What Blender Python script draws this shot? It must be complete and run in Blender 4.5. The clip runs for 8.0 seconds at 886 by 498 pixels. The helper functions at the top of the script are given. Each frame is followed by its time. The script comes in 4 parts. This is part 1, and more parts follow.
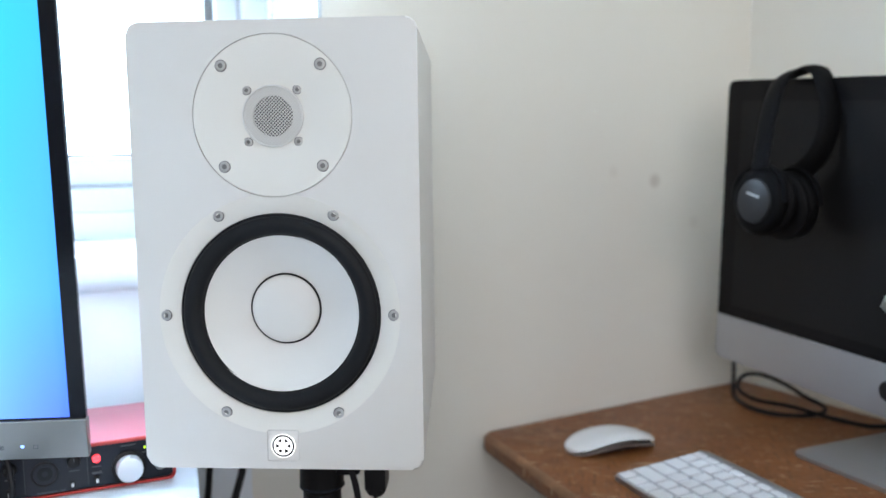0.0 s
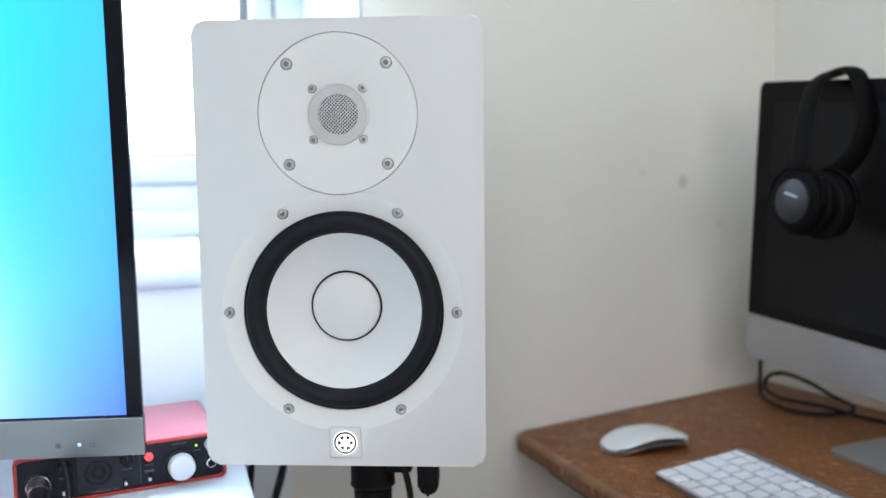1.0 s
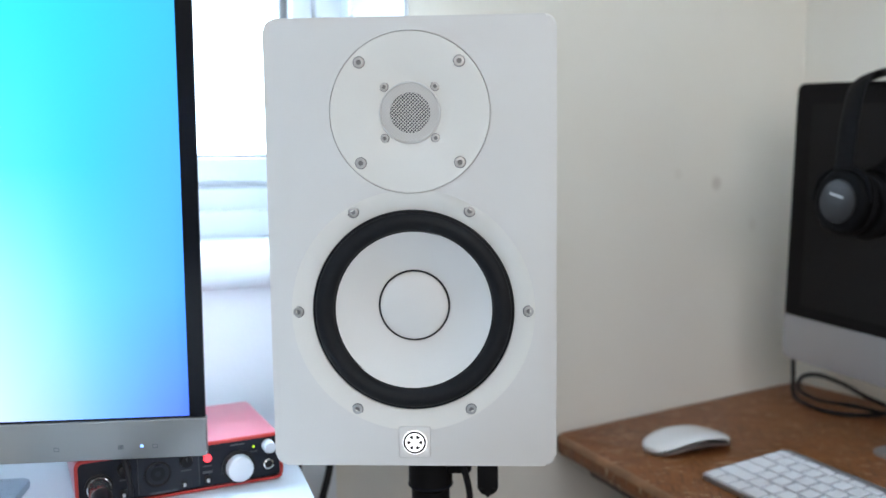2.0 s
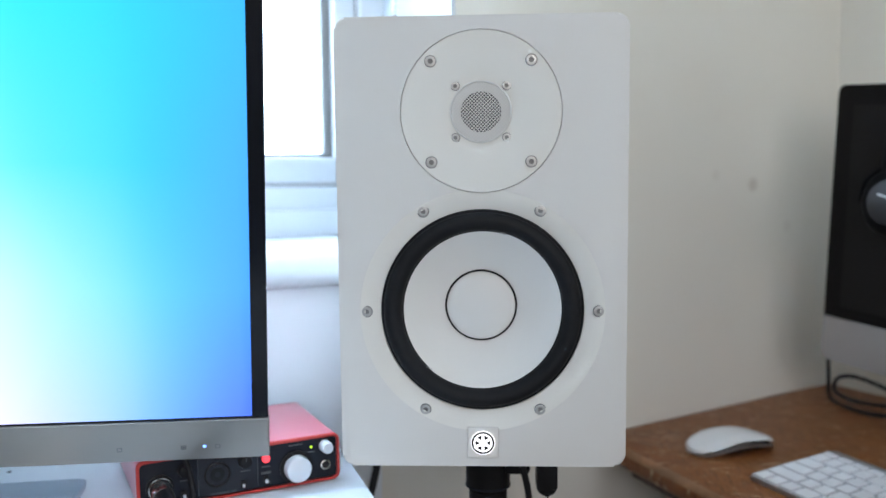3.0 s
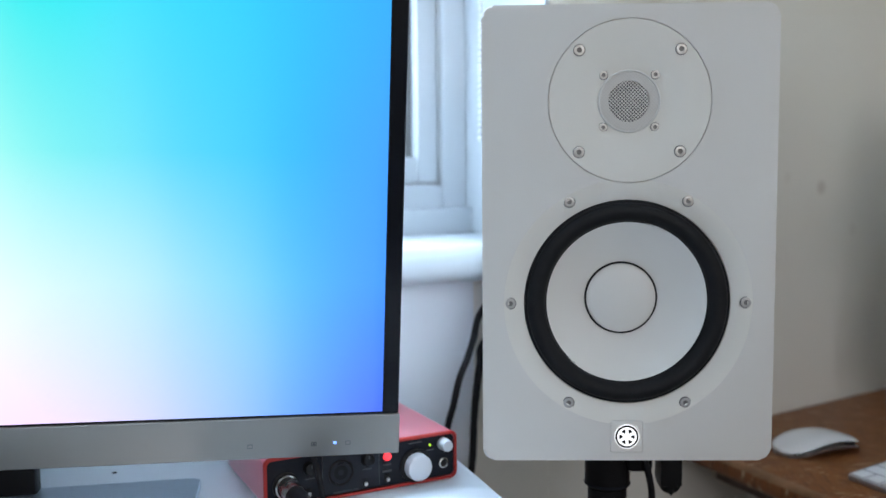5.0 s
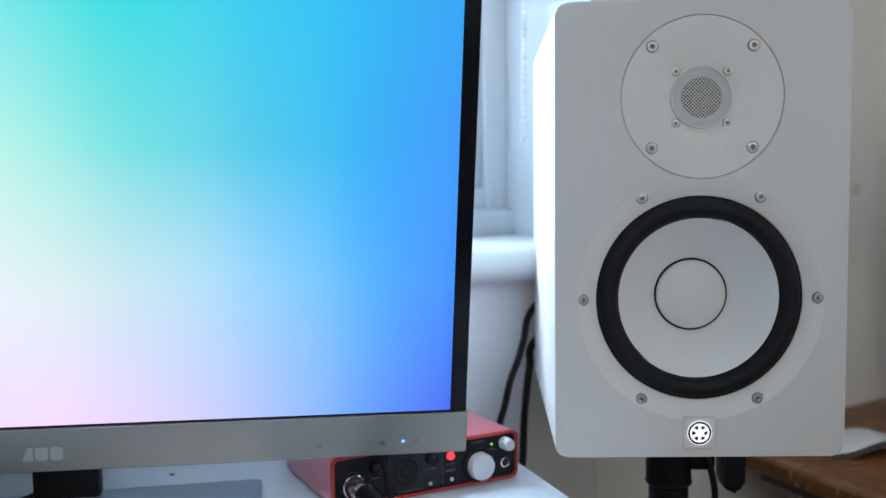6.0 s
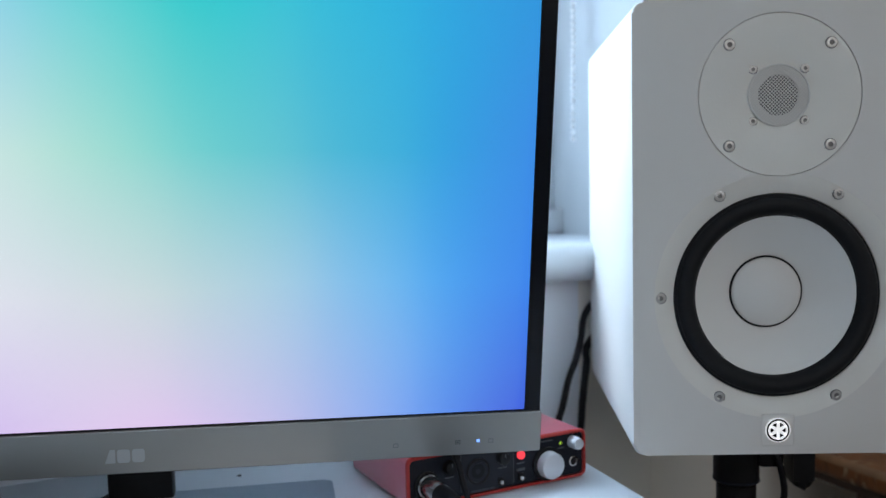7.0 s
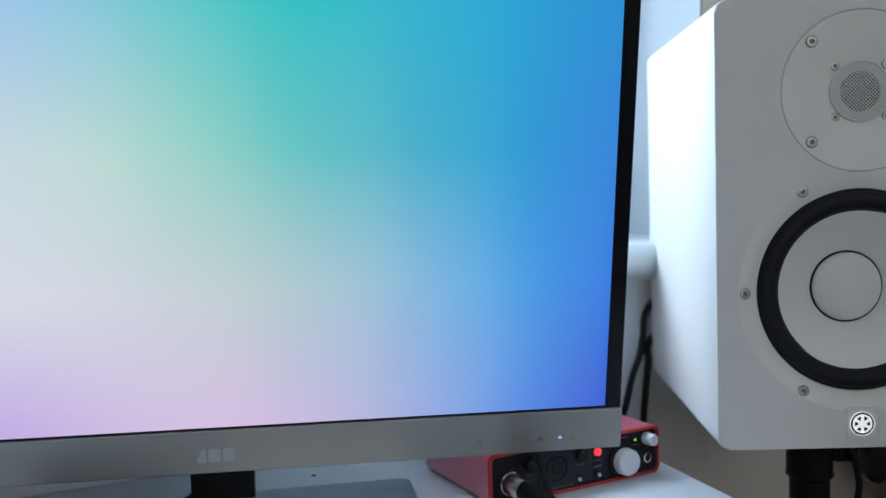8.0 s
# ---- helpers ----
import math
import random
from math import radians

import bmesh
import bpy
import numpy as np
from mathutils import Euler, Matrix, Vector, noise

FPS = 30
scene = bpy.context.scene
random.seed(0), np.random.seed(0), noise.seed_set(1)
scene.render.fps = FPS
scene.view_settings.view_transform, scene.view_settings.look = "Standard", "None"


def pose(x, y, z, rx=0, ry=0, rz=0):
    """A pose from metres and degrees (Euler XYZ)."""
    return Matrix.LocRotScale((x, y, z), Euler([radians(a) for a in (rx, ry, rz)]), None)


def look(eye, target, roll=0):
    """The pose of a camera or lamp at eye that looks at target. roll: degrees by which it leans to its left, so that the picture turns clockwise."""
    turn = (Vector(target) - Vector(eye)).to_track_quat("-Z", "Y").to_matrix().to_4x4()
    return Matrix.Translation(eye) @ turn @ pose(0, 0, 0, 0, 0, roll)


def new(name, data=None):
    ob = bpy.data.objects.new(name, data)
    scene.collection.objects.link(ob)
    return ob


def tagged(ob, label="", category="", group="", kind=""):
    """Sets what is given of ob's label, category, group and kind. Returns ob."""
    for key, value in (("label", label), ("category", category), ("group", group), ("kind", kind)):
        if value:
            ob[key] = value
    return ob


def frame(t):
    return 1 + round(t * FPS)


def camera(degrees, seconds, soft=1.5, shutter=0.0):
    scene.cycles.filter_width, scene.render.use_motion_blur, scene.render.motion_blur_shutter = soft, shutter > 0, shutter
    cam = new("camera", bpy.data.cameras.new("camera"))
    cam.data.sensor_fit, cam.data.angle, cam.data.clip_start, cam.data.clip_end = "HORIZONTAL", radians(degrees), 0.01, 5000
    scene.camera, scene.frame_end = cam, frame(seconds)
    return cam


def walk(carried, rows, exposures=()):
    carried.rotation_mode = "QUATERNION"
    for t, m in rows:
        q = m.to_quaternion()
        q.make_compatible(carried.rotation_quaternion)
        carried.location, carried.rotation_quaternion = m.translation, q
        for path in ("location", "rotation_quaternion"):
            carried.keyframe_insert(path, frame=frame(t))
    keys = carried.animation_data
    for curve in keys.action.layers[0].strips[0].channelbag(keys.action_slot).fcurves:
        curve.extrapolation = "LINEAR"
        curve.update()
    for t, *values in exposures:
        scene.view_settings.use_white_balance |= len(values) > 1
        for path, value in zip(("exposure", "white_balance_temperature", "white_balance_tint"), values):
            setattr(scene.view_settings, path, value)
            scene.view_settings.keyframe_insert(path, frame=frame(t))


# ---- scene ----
cam = camera(52.0, 8.0)
cam.data.dof.use_dof, cam.data.dof.focus_distance, cam.data.dof.aperture_fstop = True, 0.66, 4.8
PATH = [
    (0, (0.047, -0.113, 1.043), (-0.099, 1.868, 0.811), -0.8),
    (0.5, (0.02, -0.118, 1.041), (-0.113, 1.865, 0.814), -0.8),
    (1, (-0.006, -0.121, 1.04), (-0.129, 1.863, 0.815), -0.7),
    (1.5, (-0.036, -0.123, 1.037), (-0.147, 1.862, 0.82), -0.7),
    (3, (-0.117, -0.124, 1.034), (-0.213, 1.863, 0.826), -0.6),
    (3.5, (-0.145, -0.125, 1.031), (-0.237, 1.863, 0.83), -0.5),
    (4, (-0.172, -0.123, 1.028), (-0.257, 1.866, 0.831), -0.4),
    (4.5, (-0.204, -0.122, 1.023), (-0.273, 1.868, 0.835), -0.4),
    (6, (-0.291, -0.124, 1.007), (-0.334, 1.869, 0.857), -0.7),
    (6.5, (-0.318, -0.125, 1.008), (-0.365, 1.868, 0.854), -0.9),
    (7, (-0.344, -0.127, 1.008), (-0.396, 1.867, 0.858), -1.2),
    (7.5, (-0.373, -0.131, 1.006), (-0.432, 1.863, 0.864), -1.5),
    (8, (-0.403, -0.135, 1.005), (-0.463, 1.859, 0.867), -1.8),
]
EXPOSURES = [(0, 0.83), (1.5, 0.76), (3.5, 0.37), (4.5, 0.20), (6.0, -0.17), (8, -0.66)]
walk(cam, [(t, look(eye, target, roll)) for t, eye, target, roll in PATH], EXPOSURES)
WINDOW_POWER, ROOM_POWER, SCREEN_GLOW = 54.0, 13.8, 1.54


def srgb(r, g, b):
    return tuple((v / 255 / 12.92) if v < 10 else ((v / 255 + 0.055) / 1.055) ** 2.4 for v in (r, g, b))


# the desktop picture: places across the screen, then for each height the colours from the left edge to the right
SCREEN_X = (-0.60, -0.46, -0.36, -0.27, -0.18, -0.10, -0.02)
SCREEN = [
    (0.00, [(192, 170, 231), (194, 172, 230), (208, 191, 228), (210, 189, 227), (172, 178, 224), (111, 154, 229), (69, 102, 213)]),
    (0.10, [(219, 222, 234), (217, 221, 232), (208, 213, 223), (185, 205, 211), (144, 190, 220), (91, 167, 229), (62, 132, 226)]),
    (0.20, [(207, 219, 231), (203, 218, 229), (181, 217, 211), (121, 202, 199), (84, 182, 203), (54, 162, 211), (54, 137, 218)]),
    (0.31, [(163, 195, 244), (157, 195, 240), (121, 200, 217), (59, 195, 197), (46, 182, 205), (37, 164, 212), (41, 142, 211)]),
]
LOOP = [(0.352, 1.128, 0.752), (0.351, 1.122, 0.726), (0.349, 1.109, 0.700), (0.352, 1.060, 0.6992), (0.372, 1.026, 0.6992), (0.400, 1.017, 0.6992), (0.430, 1.022, 0.6992), (0.447, 1.046, 0.701),
        (0.432, 1.080, 0.706), (0.412, 1.110, 0.716), (0.385, 1.125, 0.724), (0.362, 1.120, 0.722), (0.352, 1.098, 0.710), (0.366, 1.064, 0.7055), (0.402, 1.030, 0.7062), (0.445, 1.000, 0.700), (0.480, 0.975, 0.6992), (0.52, 0.985, 0.6992)]

# ---- light ----
def lamp_area(name, m, sx, sy, power, colour):
    d = bpy.data.lights.new(name, "AREA")
    d.shape, d.size, d.size_y, d.energy, d.color = "RECTANGLE", sx, sy, power, colour
    ob = new(name, d)
    ob.matrix_world = m
    return ob


world = bpy.data.worlds.new("world")
scene.world = world
world.use_nodes = True
wn = world.node_tree.nodes
sky = wn.new("ShaderNodeTexSky")
sky.sky_type, sky.sun_disc = "NISHITA", False
sky.sun_elevation, sky.sun_rotation = radians(38), radians(215)
world.node_tree.links.new(sky.outputs["Color"], wn["Background"].inputs["Color"])
wn["Background"].inputs["Strength"].default_value = 0.1
sun_data = bpy.data.lights.new("sun", "SUN")
sun_data.energy, sun_data.angle, sun_data.color = 0.8, radians(12), (1.0, 0.95, 0.88)
sun = new("sun", sun_data)
sun.matrix_world = look((-3, 6, 6), (0, 0, 0))

# Plan: J is the near corner of the window's jamb; W runs along the window wall, A along the plain wall.
J = Vector((-0.148, 0.852, 0))
WDIR = Vector((0.8836, 0.4683, 0))
WIN = Vector((-0.4683, 0.8836, 0))      # into the window wall
ADIR = Vector((0.8288, 0.5595, 0))
AIN = Vector((-0.5595, 0.8288, 0))
AB = J + ADIR * 0.643                   # corner of the two plain walls
BDIR = Vector((0.5595, -0.8288, 0))
DESK_Z, BROWN_Z = 0.7535, 0.6955
WM = Matrix(((WDIR.x, WIN.x, 0, J.x), (WDIR.y, WIN.y, 0, J.y), (0, 0, 1, 0), (0, 0, 0, 1)))

win_c = WM @ Vector((-0.62, 0.26, 1.55))
window_light = lamp_area("window_light", look(win_c, win_c - WIN), 1.3, 1.2, WINDOW_POWER, (0.55, 0.755, 1.0))
room_light = lamp_area("room_window_light", look((0.55, -2.13, 1.60), (0.45, 0, 1.35)), 1.9, 1.0, ROOM_POWER, (1.0, 0.93, 0.90))


# ---- materials ----
def mat(name, colour, rough=0.5, metal=0.0, vary=0.06, scale=40.0, fine=600.0, bump=0.02, rand=0.0, coat=0.0, rvary=0.08, stretch=(1, 1, 1), spec=0.5):
    """Principled surface with variation at two scales in colour and gloss, and a fine relief."""
    m = bpy.data.materials.new(name)
    m.use_nodes = True
    nt = m.node_tree
    b = nt.nodes["Principled BSDF"]
    co = nt.nodes.new("ShaderNodeTexCoord")
    mp = nt.nodes.new("ShaderNodeMapping")
    mp.inputs["Scale"].default_value = stretch
    nt.links.new(co.outputs["Object"], mp.inputs["Vector"])
    n1, n2 = nt.nodes.new("ShaderNodeTexNoise"), nt.nodes.new("ShaderNodeTexNoise")
    n1.inputs["Scale"].default_value, n1.inputs["Detail"].default_value = scale, 4
    n2.inputs["Scale"].default_value, n2.inputs["Detail"].default_value = fine, 2
    for n in (n1, n2):
        nt.links.new(mp.outputs[0], n.inputs["Vector"])
    mix = nt.nodes.new("ShaderNodeMix")
    mix.data_type = "RGBA"
    c = Vector(colour)
    mix.inputs["A"].default_value = (*(c * (1 - vary)), 1)
    mix.inputs["B"].default_value = (*[min(1, v) for v in c * (1 + vary)], 1)
    nt.links.new(n1.outputs["Fac"], mix.inputs["Factor"])
    out = mix.outputs["Result"]
    if rand:
        oi = nt.nodes.new("ShaderNodeObjectInfo")
        mr = nt.nodes.new("ShaderNodeMapRange")
        mr.inputs["To Min"].default_value, mr.inputs["To Max"].default_value = 1 - rand, 1 + rand
        nt.links.new(oi.outputs["Random"], mr.inputs["Value"])
        vm = nt.nodes.new("ShaderNodeVectorMath")
        vm.operation = "SCALE"
        nt.links.new(out, vm.inputs[0])
        nt.links.new(mr.outputs[0], vm.inputs["Scale"])
        out = vm.outputs[0]
    nt.links.new(out, b.inputs["Base Color"])
    rr = nt.nodes.new("ShaderNodeMapRange")
    rr.inputs["To Min"].default_value, rr.inputs["To Max"].default_value = max(0.02, rough - rvary), min(1, rough + rvary)
    nt.links.new(n2.outputs["Fac"], rr.inputs["Value"])
    nt.links.new(rr.outputs[0], b.inputs["Roughness"])
    b.inputs["Metallic"].default_value = metal
    b.inputs["Coat Weight"].default_value = coat
    b.inputs["Specular IOR Level"].default_value = spec
    if bump:
        bp = nt.nodes.new("ShaderNodeBump")
        bp.inputs["Strength"].default_value, bp.inputs["Distance"].default_value = bump * 10, 0.0004
        nt.links.new(n2.outputs["Fac"], bp.inputs["Height"])
        nt.links.new(bp.outputs[0], b.inputs["Normal"])
    return m


def glow(name, colour, strength):
    m = bpy.data.materials.new(name)
    m.use_nodes = True
    b = m.node_tree.nodes["Principled BSDF"]
    b.inputs["Base Color"].default_value = (*colour, 1)
    b.inputs["Emission Color"].default_value = (*colour, 1)
    b.inputs["Emission Strength"].default_value = strength
    return m


def glass(name):
    m = bpy.data.materials.new(name)
    m.use_nodes = True
    b = m.node_tree.nodes["Principled BSDF"]
    b.inputs["Transmission Weight"].default_value, b.inputs["Roughness"].default_value, b.inputs["IOR"].default_value = 1, 0.0, 1.45
    return m


WALL = mat("wall_paint", (0.824, 0.787, 0.704), 0.75, vary=0.025, scale=3.0, fine=220, bump=0.035)
# for walls out of view, dark to dim bounce and the chin's reflection
WALLD = mat("unseen_dark_wall", (0.20, 0.185, 0.17), 0.8, vary=0.04, scale=3.0, fine=220, bump=0.035)
CEIL = mat("ceiling_paint", (0.82, 0.82, 0.80), 0.8, vary=0.02, scale=2, fine=150)
# floor is never in view; its dark tone dims the chin's reflection
FLOOR = mat("unseen_dark_floor", (0.085, 0.075, 0.068), 0.9, vary=0.25, scale=9, fine=400, bump=0.08)
# bluish white: the window's daylight on the wall, put into its colour
WALL_LIT = mat("wall_daylight_tint", (0.82, 0.85, 0.875), 0.7, vary=0.02, scale=3.0, fine=220, bump=0.035)
UPVC = mat("window_plastic", (0.61, 0.635, 0.66), 0.36, vary=0.012, scale=10)
SILL = mat("sill_gloss", (0.55, 0.58, 0.60), 0.38, vary=0.02, scale=9)
GASKET = mat("gasket_rubber", (0.20, 0.195, 0.19), 0.5)
SEAL = mat("seal_grey", (0.46, 0.465, 0.47), 0.5)
GLASS = glass("pane_glass")
CABINET = mat("speaker_white_satin", (0.785, 0.757, 0.712), 0.62, vary=0.010, scale=14, fine=900, bump=0.02, spec=0.3)
PLATE = mat("tweeter_plate_white", (0.835, 0.806, 0.740), 0.55, vary=0.010, scale=20, spec=0.3)
CONE = mat("cone_white", (0.83, 0.81, 0.768), 0.48, vary=0.012, scale=16, spec=0.35)
RUBBER = mat("surround_rubber", (0.010, 0.011, 0.013), 0.55, vary=0.2, scale=60, bump=0.01, spec=0.22)
BLACKP = mat("black_plastic", (0.012, 0.012, 0.013), 0.4, vary=0.2, scale=50, spec=0.22)
CABLE = mat("cable_black", (0.012, 0.012, 0.014), 0.45, vary=0.2, scale=60, spec=0.22)
STEEL = mat("screw_steel", (0.50, 0.485, 0.465), 0.42, metal=1.0, vary=0.12, scale=200)
RECESS = mat("screw_recess", (0.20, 0.195, 0.19), 0.5, metal=0.4)
MESHW = mat("grille_wire", (0.73, 0.715, 0.68), 0.45, metal=0.1, vary=0.05)
DOME = mat("tweeter_dome", (0.05, 0.05, 0.052), 0.35, metal=0.3)
GRILLBACK = mat("grille_backing", (0.70, 0.685, 0.65), 0.5)
LIT = glow("emblem_light", (1.0, 1.0, 1.0), 0.85)
BEZEL = mat("bezel_black_gloss", (0.008, 0.009, 0.012), 0.16, vary=0.2, scale=30, bump=0, spec=0.22)
CHIN = mat("chin_satin_metal", (0.355, 0.335, 0.302), 0.30, metal=0.95, vary=0.012, scale=8, fine=2500, bump=0, rvary=0.03)
CHINMARK = mat("chin_print", (0.50, 0.50, 0.49), 0.42, metal=0.3)
ICON = mat("icon_print", (0.12, 0.12, 0.12), 0.5, metal=0.3)
ICONPALE = mat("icon_print_faint", (0.21, 0.21, 0.205), 0.45, metal=0.5)
BASEM = mat("base_brushed_metal", (0.50, 0.58, 0.66), 0.30, metal=0.95, vary=0.05, scale=30, fine=900, stretch=(0.05, 6, 1))
DESKW = mat("desk_white_laminate", (0.76, 0.81, 0.855), 0.36, vary=0.02, scale=12, fine=500)
RED = mat("red_anodised", (0.60, 0.095, 0.140), 0.45, metal=0.0, coat=1.0, vary=0.06, scale=40, fine=1500, bump=0.02, spec=1.0)
RED.node_tree.nodes["Principled BSDF"].inputs["Coat Roughness"].default_value = 0.3
# deeper red than the shell, standing for the bevel mirroring itself
RIM = mat("red_rim_reflection", (0.50, 0.038, 0.030), 0.35, vary=0.06, scale=60, fine=1500, bump=0.02)
PANEL = mat("panel_black", (0.010, 0.012, 0.019), 0.38, vary=0.1, scale=60, spec=0.25)
PANELGREY = mat("panel_grey", (0.015, 0.018, 0.026), 0.4, vary=0.1, spec=0.3)
PRINT = mat("panel_print", (0.075, 0.08, 0.09), 0.5)
SILVER = mat("knob_silver", (0.76, 0.78, 0.81), 0.42, metal=0.25, vary=0.04, scale=90)
NICKEL = mat("plug_nickel", (0.62, 0.60, 0.56), 0.22, metal=1.0, vary=0.06)
LEDRED = glow("led_red", (1.0, 0.045, 0.06), 1.25)
LEDGREEN = glow("led_green", (0.45, 0.70, 0.02), 0.8)
LEDBLUE = glow("led_blue", (0.20, 0.38, 1.0), 1.8)
ALU = mat("aluminium_satin", (0.68, 0.685, 0.70), 0.33, metal=0.9, vary=0.03, scale=20, fine=1200)
ALUD = mat("aluminium_bead_blasted", (0.47, 0.48, 0.515), 0.40, metal=0.9, vary=0.03, scale=20, fine=1200)
IGLASS = mat("display_glass_black", (0.006, 0.006, 0.007), 0.10, vary=0.1, scale=10, bump=0, rvary=0.02, spec=0.12)
IPANEL = mat("display_off_panel", (0.0125, 0.0125, 0.0130), 0.16, vary=0.1, scale=10, bump=0, rvary=0.02, spec=0.12)
HPBLACK = mat("headphone_black", (0.0035, 0.0035, 0.004), 0.6, vary=0.2, scale=80, spec=0.08)
HPPAD = mat("ear_pad_leather", (0.006, 0.006, 0.007), 0.62, vary=0.25, scale=150, fine=900, bump=0.06, spec=0.12)
HPCAP = mat("ear_cap_grey", (0.045, 0.045, 0.047), 0.36, metal=0.6)
MOUSEW = mat("mouse_white", (0.82, 0.82, 0.82), 0.16, vary=0.005, scale=20, bump=0)
KEYW = mat("key_white", (0.80, 0.81, 0.83), 0.4, vary=0.02, scale=60, rand=0.03)
CHAIN = mat("blind_chain_white", (0.80, 0.80, 0.80), 0.4)


def wood_material():
    m = mat("old_brown_wood", (0.235, 0.078, 0.019), 0.42, vary=0.42, scale=9, fine=160, bump=0.05, stretch=(1, 6, 1), spec=0.28)
    nt = m.node_tree
    b = nt.nodes["Principled BSDF"]
    src = b.inputs["Base Color"].links[0].from_socket
    co = nt.nodes.new("ShaderNodeTexCoord")
    n = nt.nodes.new("ShaderNodeTexNoise")
    n.inputs["Scale"].default_value, n.inputs["Detail"].default_value = 26, 6
    nt.links.new(co.outputs["Object"], n.inputs["Vector"])
    r = nt.nodes.new("ShaderNodeMapRange")
    r.inputs["From Min"].default_value, r.inputs["From Max"].default_value = 0.60, 0.74
    nt.links.new(n.outputs["Fac"], r.inputs["Value"])
    r.inputs["To Max"].default_value = 0.7
    mx = nt.nodes.new("ShaderNodeMix")
    mx.data_type = "RGBA"
    nt.links.new(r.outputs[0], mx.inputs["Factor"])
    nt.links.new(src, mx.inputs["A"])
    mx.inputs["B"].default_value = (0.36, 0.18, 0.085, 1)
    out = mx.outputs["Result"]
    # long grain streaks and small pale scratches
    for sc, lo, hi, amount, colour, stretch in ((30, 0.50, 0.70, 0.8, (0.075, 0.028, 0.012), (14, 1.2, 1)), (60, 0.61, 0.67, 0.95, (0.52, 0.34, 0.21), (1, 4, 1)), (7, 0.52, 0.72, 0.45, (0.26, 0.105, 0.04), (1, 1, 1))):
        mp = nt.nodes.new("ShaderNodeMapping")
        mp.inputs["Rotation"].default_value = (0, 0, radians(-34))
        mp.inputs["Scale"].default_value = stretch
        nt.links.new(co.outputs["Object"], mp.inputs["Vector"])
        nn = nt.nodes.new("ShaderNodeTexNoise")
        nn.inputs["Scale"].default_value, nn.inputs["Detail"].default_value = sc, 5
        nt.links.new(mp.outputs[0], nn.inputs["Vector"])
        rr = nt.nodes.new("ShaderNodeMapRange")
        for k, v in (("From Min", lo), ("From Max", hi), ("To Max", amount)):
            rr.inputs[k].default_value = v
        nt.links.new(nn.outputs["Fac"], rr.inputs["Value"])
        m2 = nt.nodes.new("ShaderNodeMix")
        m2.data_type = "RGBA"
        nt.links.new(rr.outputs[0], m2.inputs["Factor"])
        nt.links.new(out, m2.inputs["A"])
        m2.inputs["B"].default_value = (*colour, 1)
        out = m2.outputs["Result"]
    nt.links.new(out, b.inputs["Base Color"])
    return m


WOOD = wood_material()
WOODWORN = mat("worn_wood_edge", (0.29, 0.14, 0.065), 0.5, vary=0.85, scale=45, fine=300, bump=0.06)
# old wood darkened to hold the shade under the desktop
WOODSHADE = mat("old_wood_shaded", (0.062, 0.025, 0.012), 0.5, vary=0.35, scale=14, fine=160, bump=0.05)


def stain_wall(base, spots):
    """The wall paint with a few faint smudges at given places."""
    m = base.copy()
    nt = m.node_tree
    b = nt.nodes["Principled BSDF"]
    src = b.inputs["Base Color"].links[0].from_socket
    co = nt.nodes.new("ShaderNodeTexCoord")
    for p, rad, amount in spots:
        d = nt.nodes.new("ShaderNodeVectorMath")
        d.operation = "DISTANCE"
        d.inputs[1].default_value = p
        nt.links.new(co.outputs["Object"], d.inputs[0])
        r = nt.nodes.new("ShaderNodeMapRange")
        r.interpolation_type = "SMOOTHSTEP"
        for k, v in (("From Min", rad), ("From Max", rad * 0.3), ("To Min", 0), ("To Max", amount)):
            r.inputs[k].default_value = v
        nt.links.new(d.outputs["Value"], r.inputs["Value"])
        mx = nt.nodes.new("ShaderNodeMix")
        mx.data_type = "RGBA"
        nt.links.new(r.outputs[0], mx.inputs["Factor"])
        nt.links.new(src, mx.inputs["A"])
        mx.inputs["B"].default_value = (0.36, 0.27, 0.19, 1)
        src = mx.outputs["Result"]
    nt.links.new(src, b.inputs["Base Color"])
    return m


WALLA = stain_wall(WALL, [((0.240, 1.114, 0.989), 0.013, 0.35), ((0.181, 1.074, 1.003), 0.010, 0.10), ((0.30, 1.154, 0.93), 0.012, 0.1)])


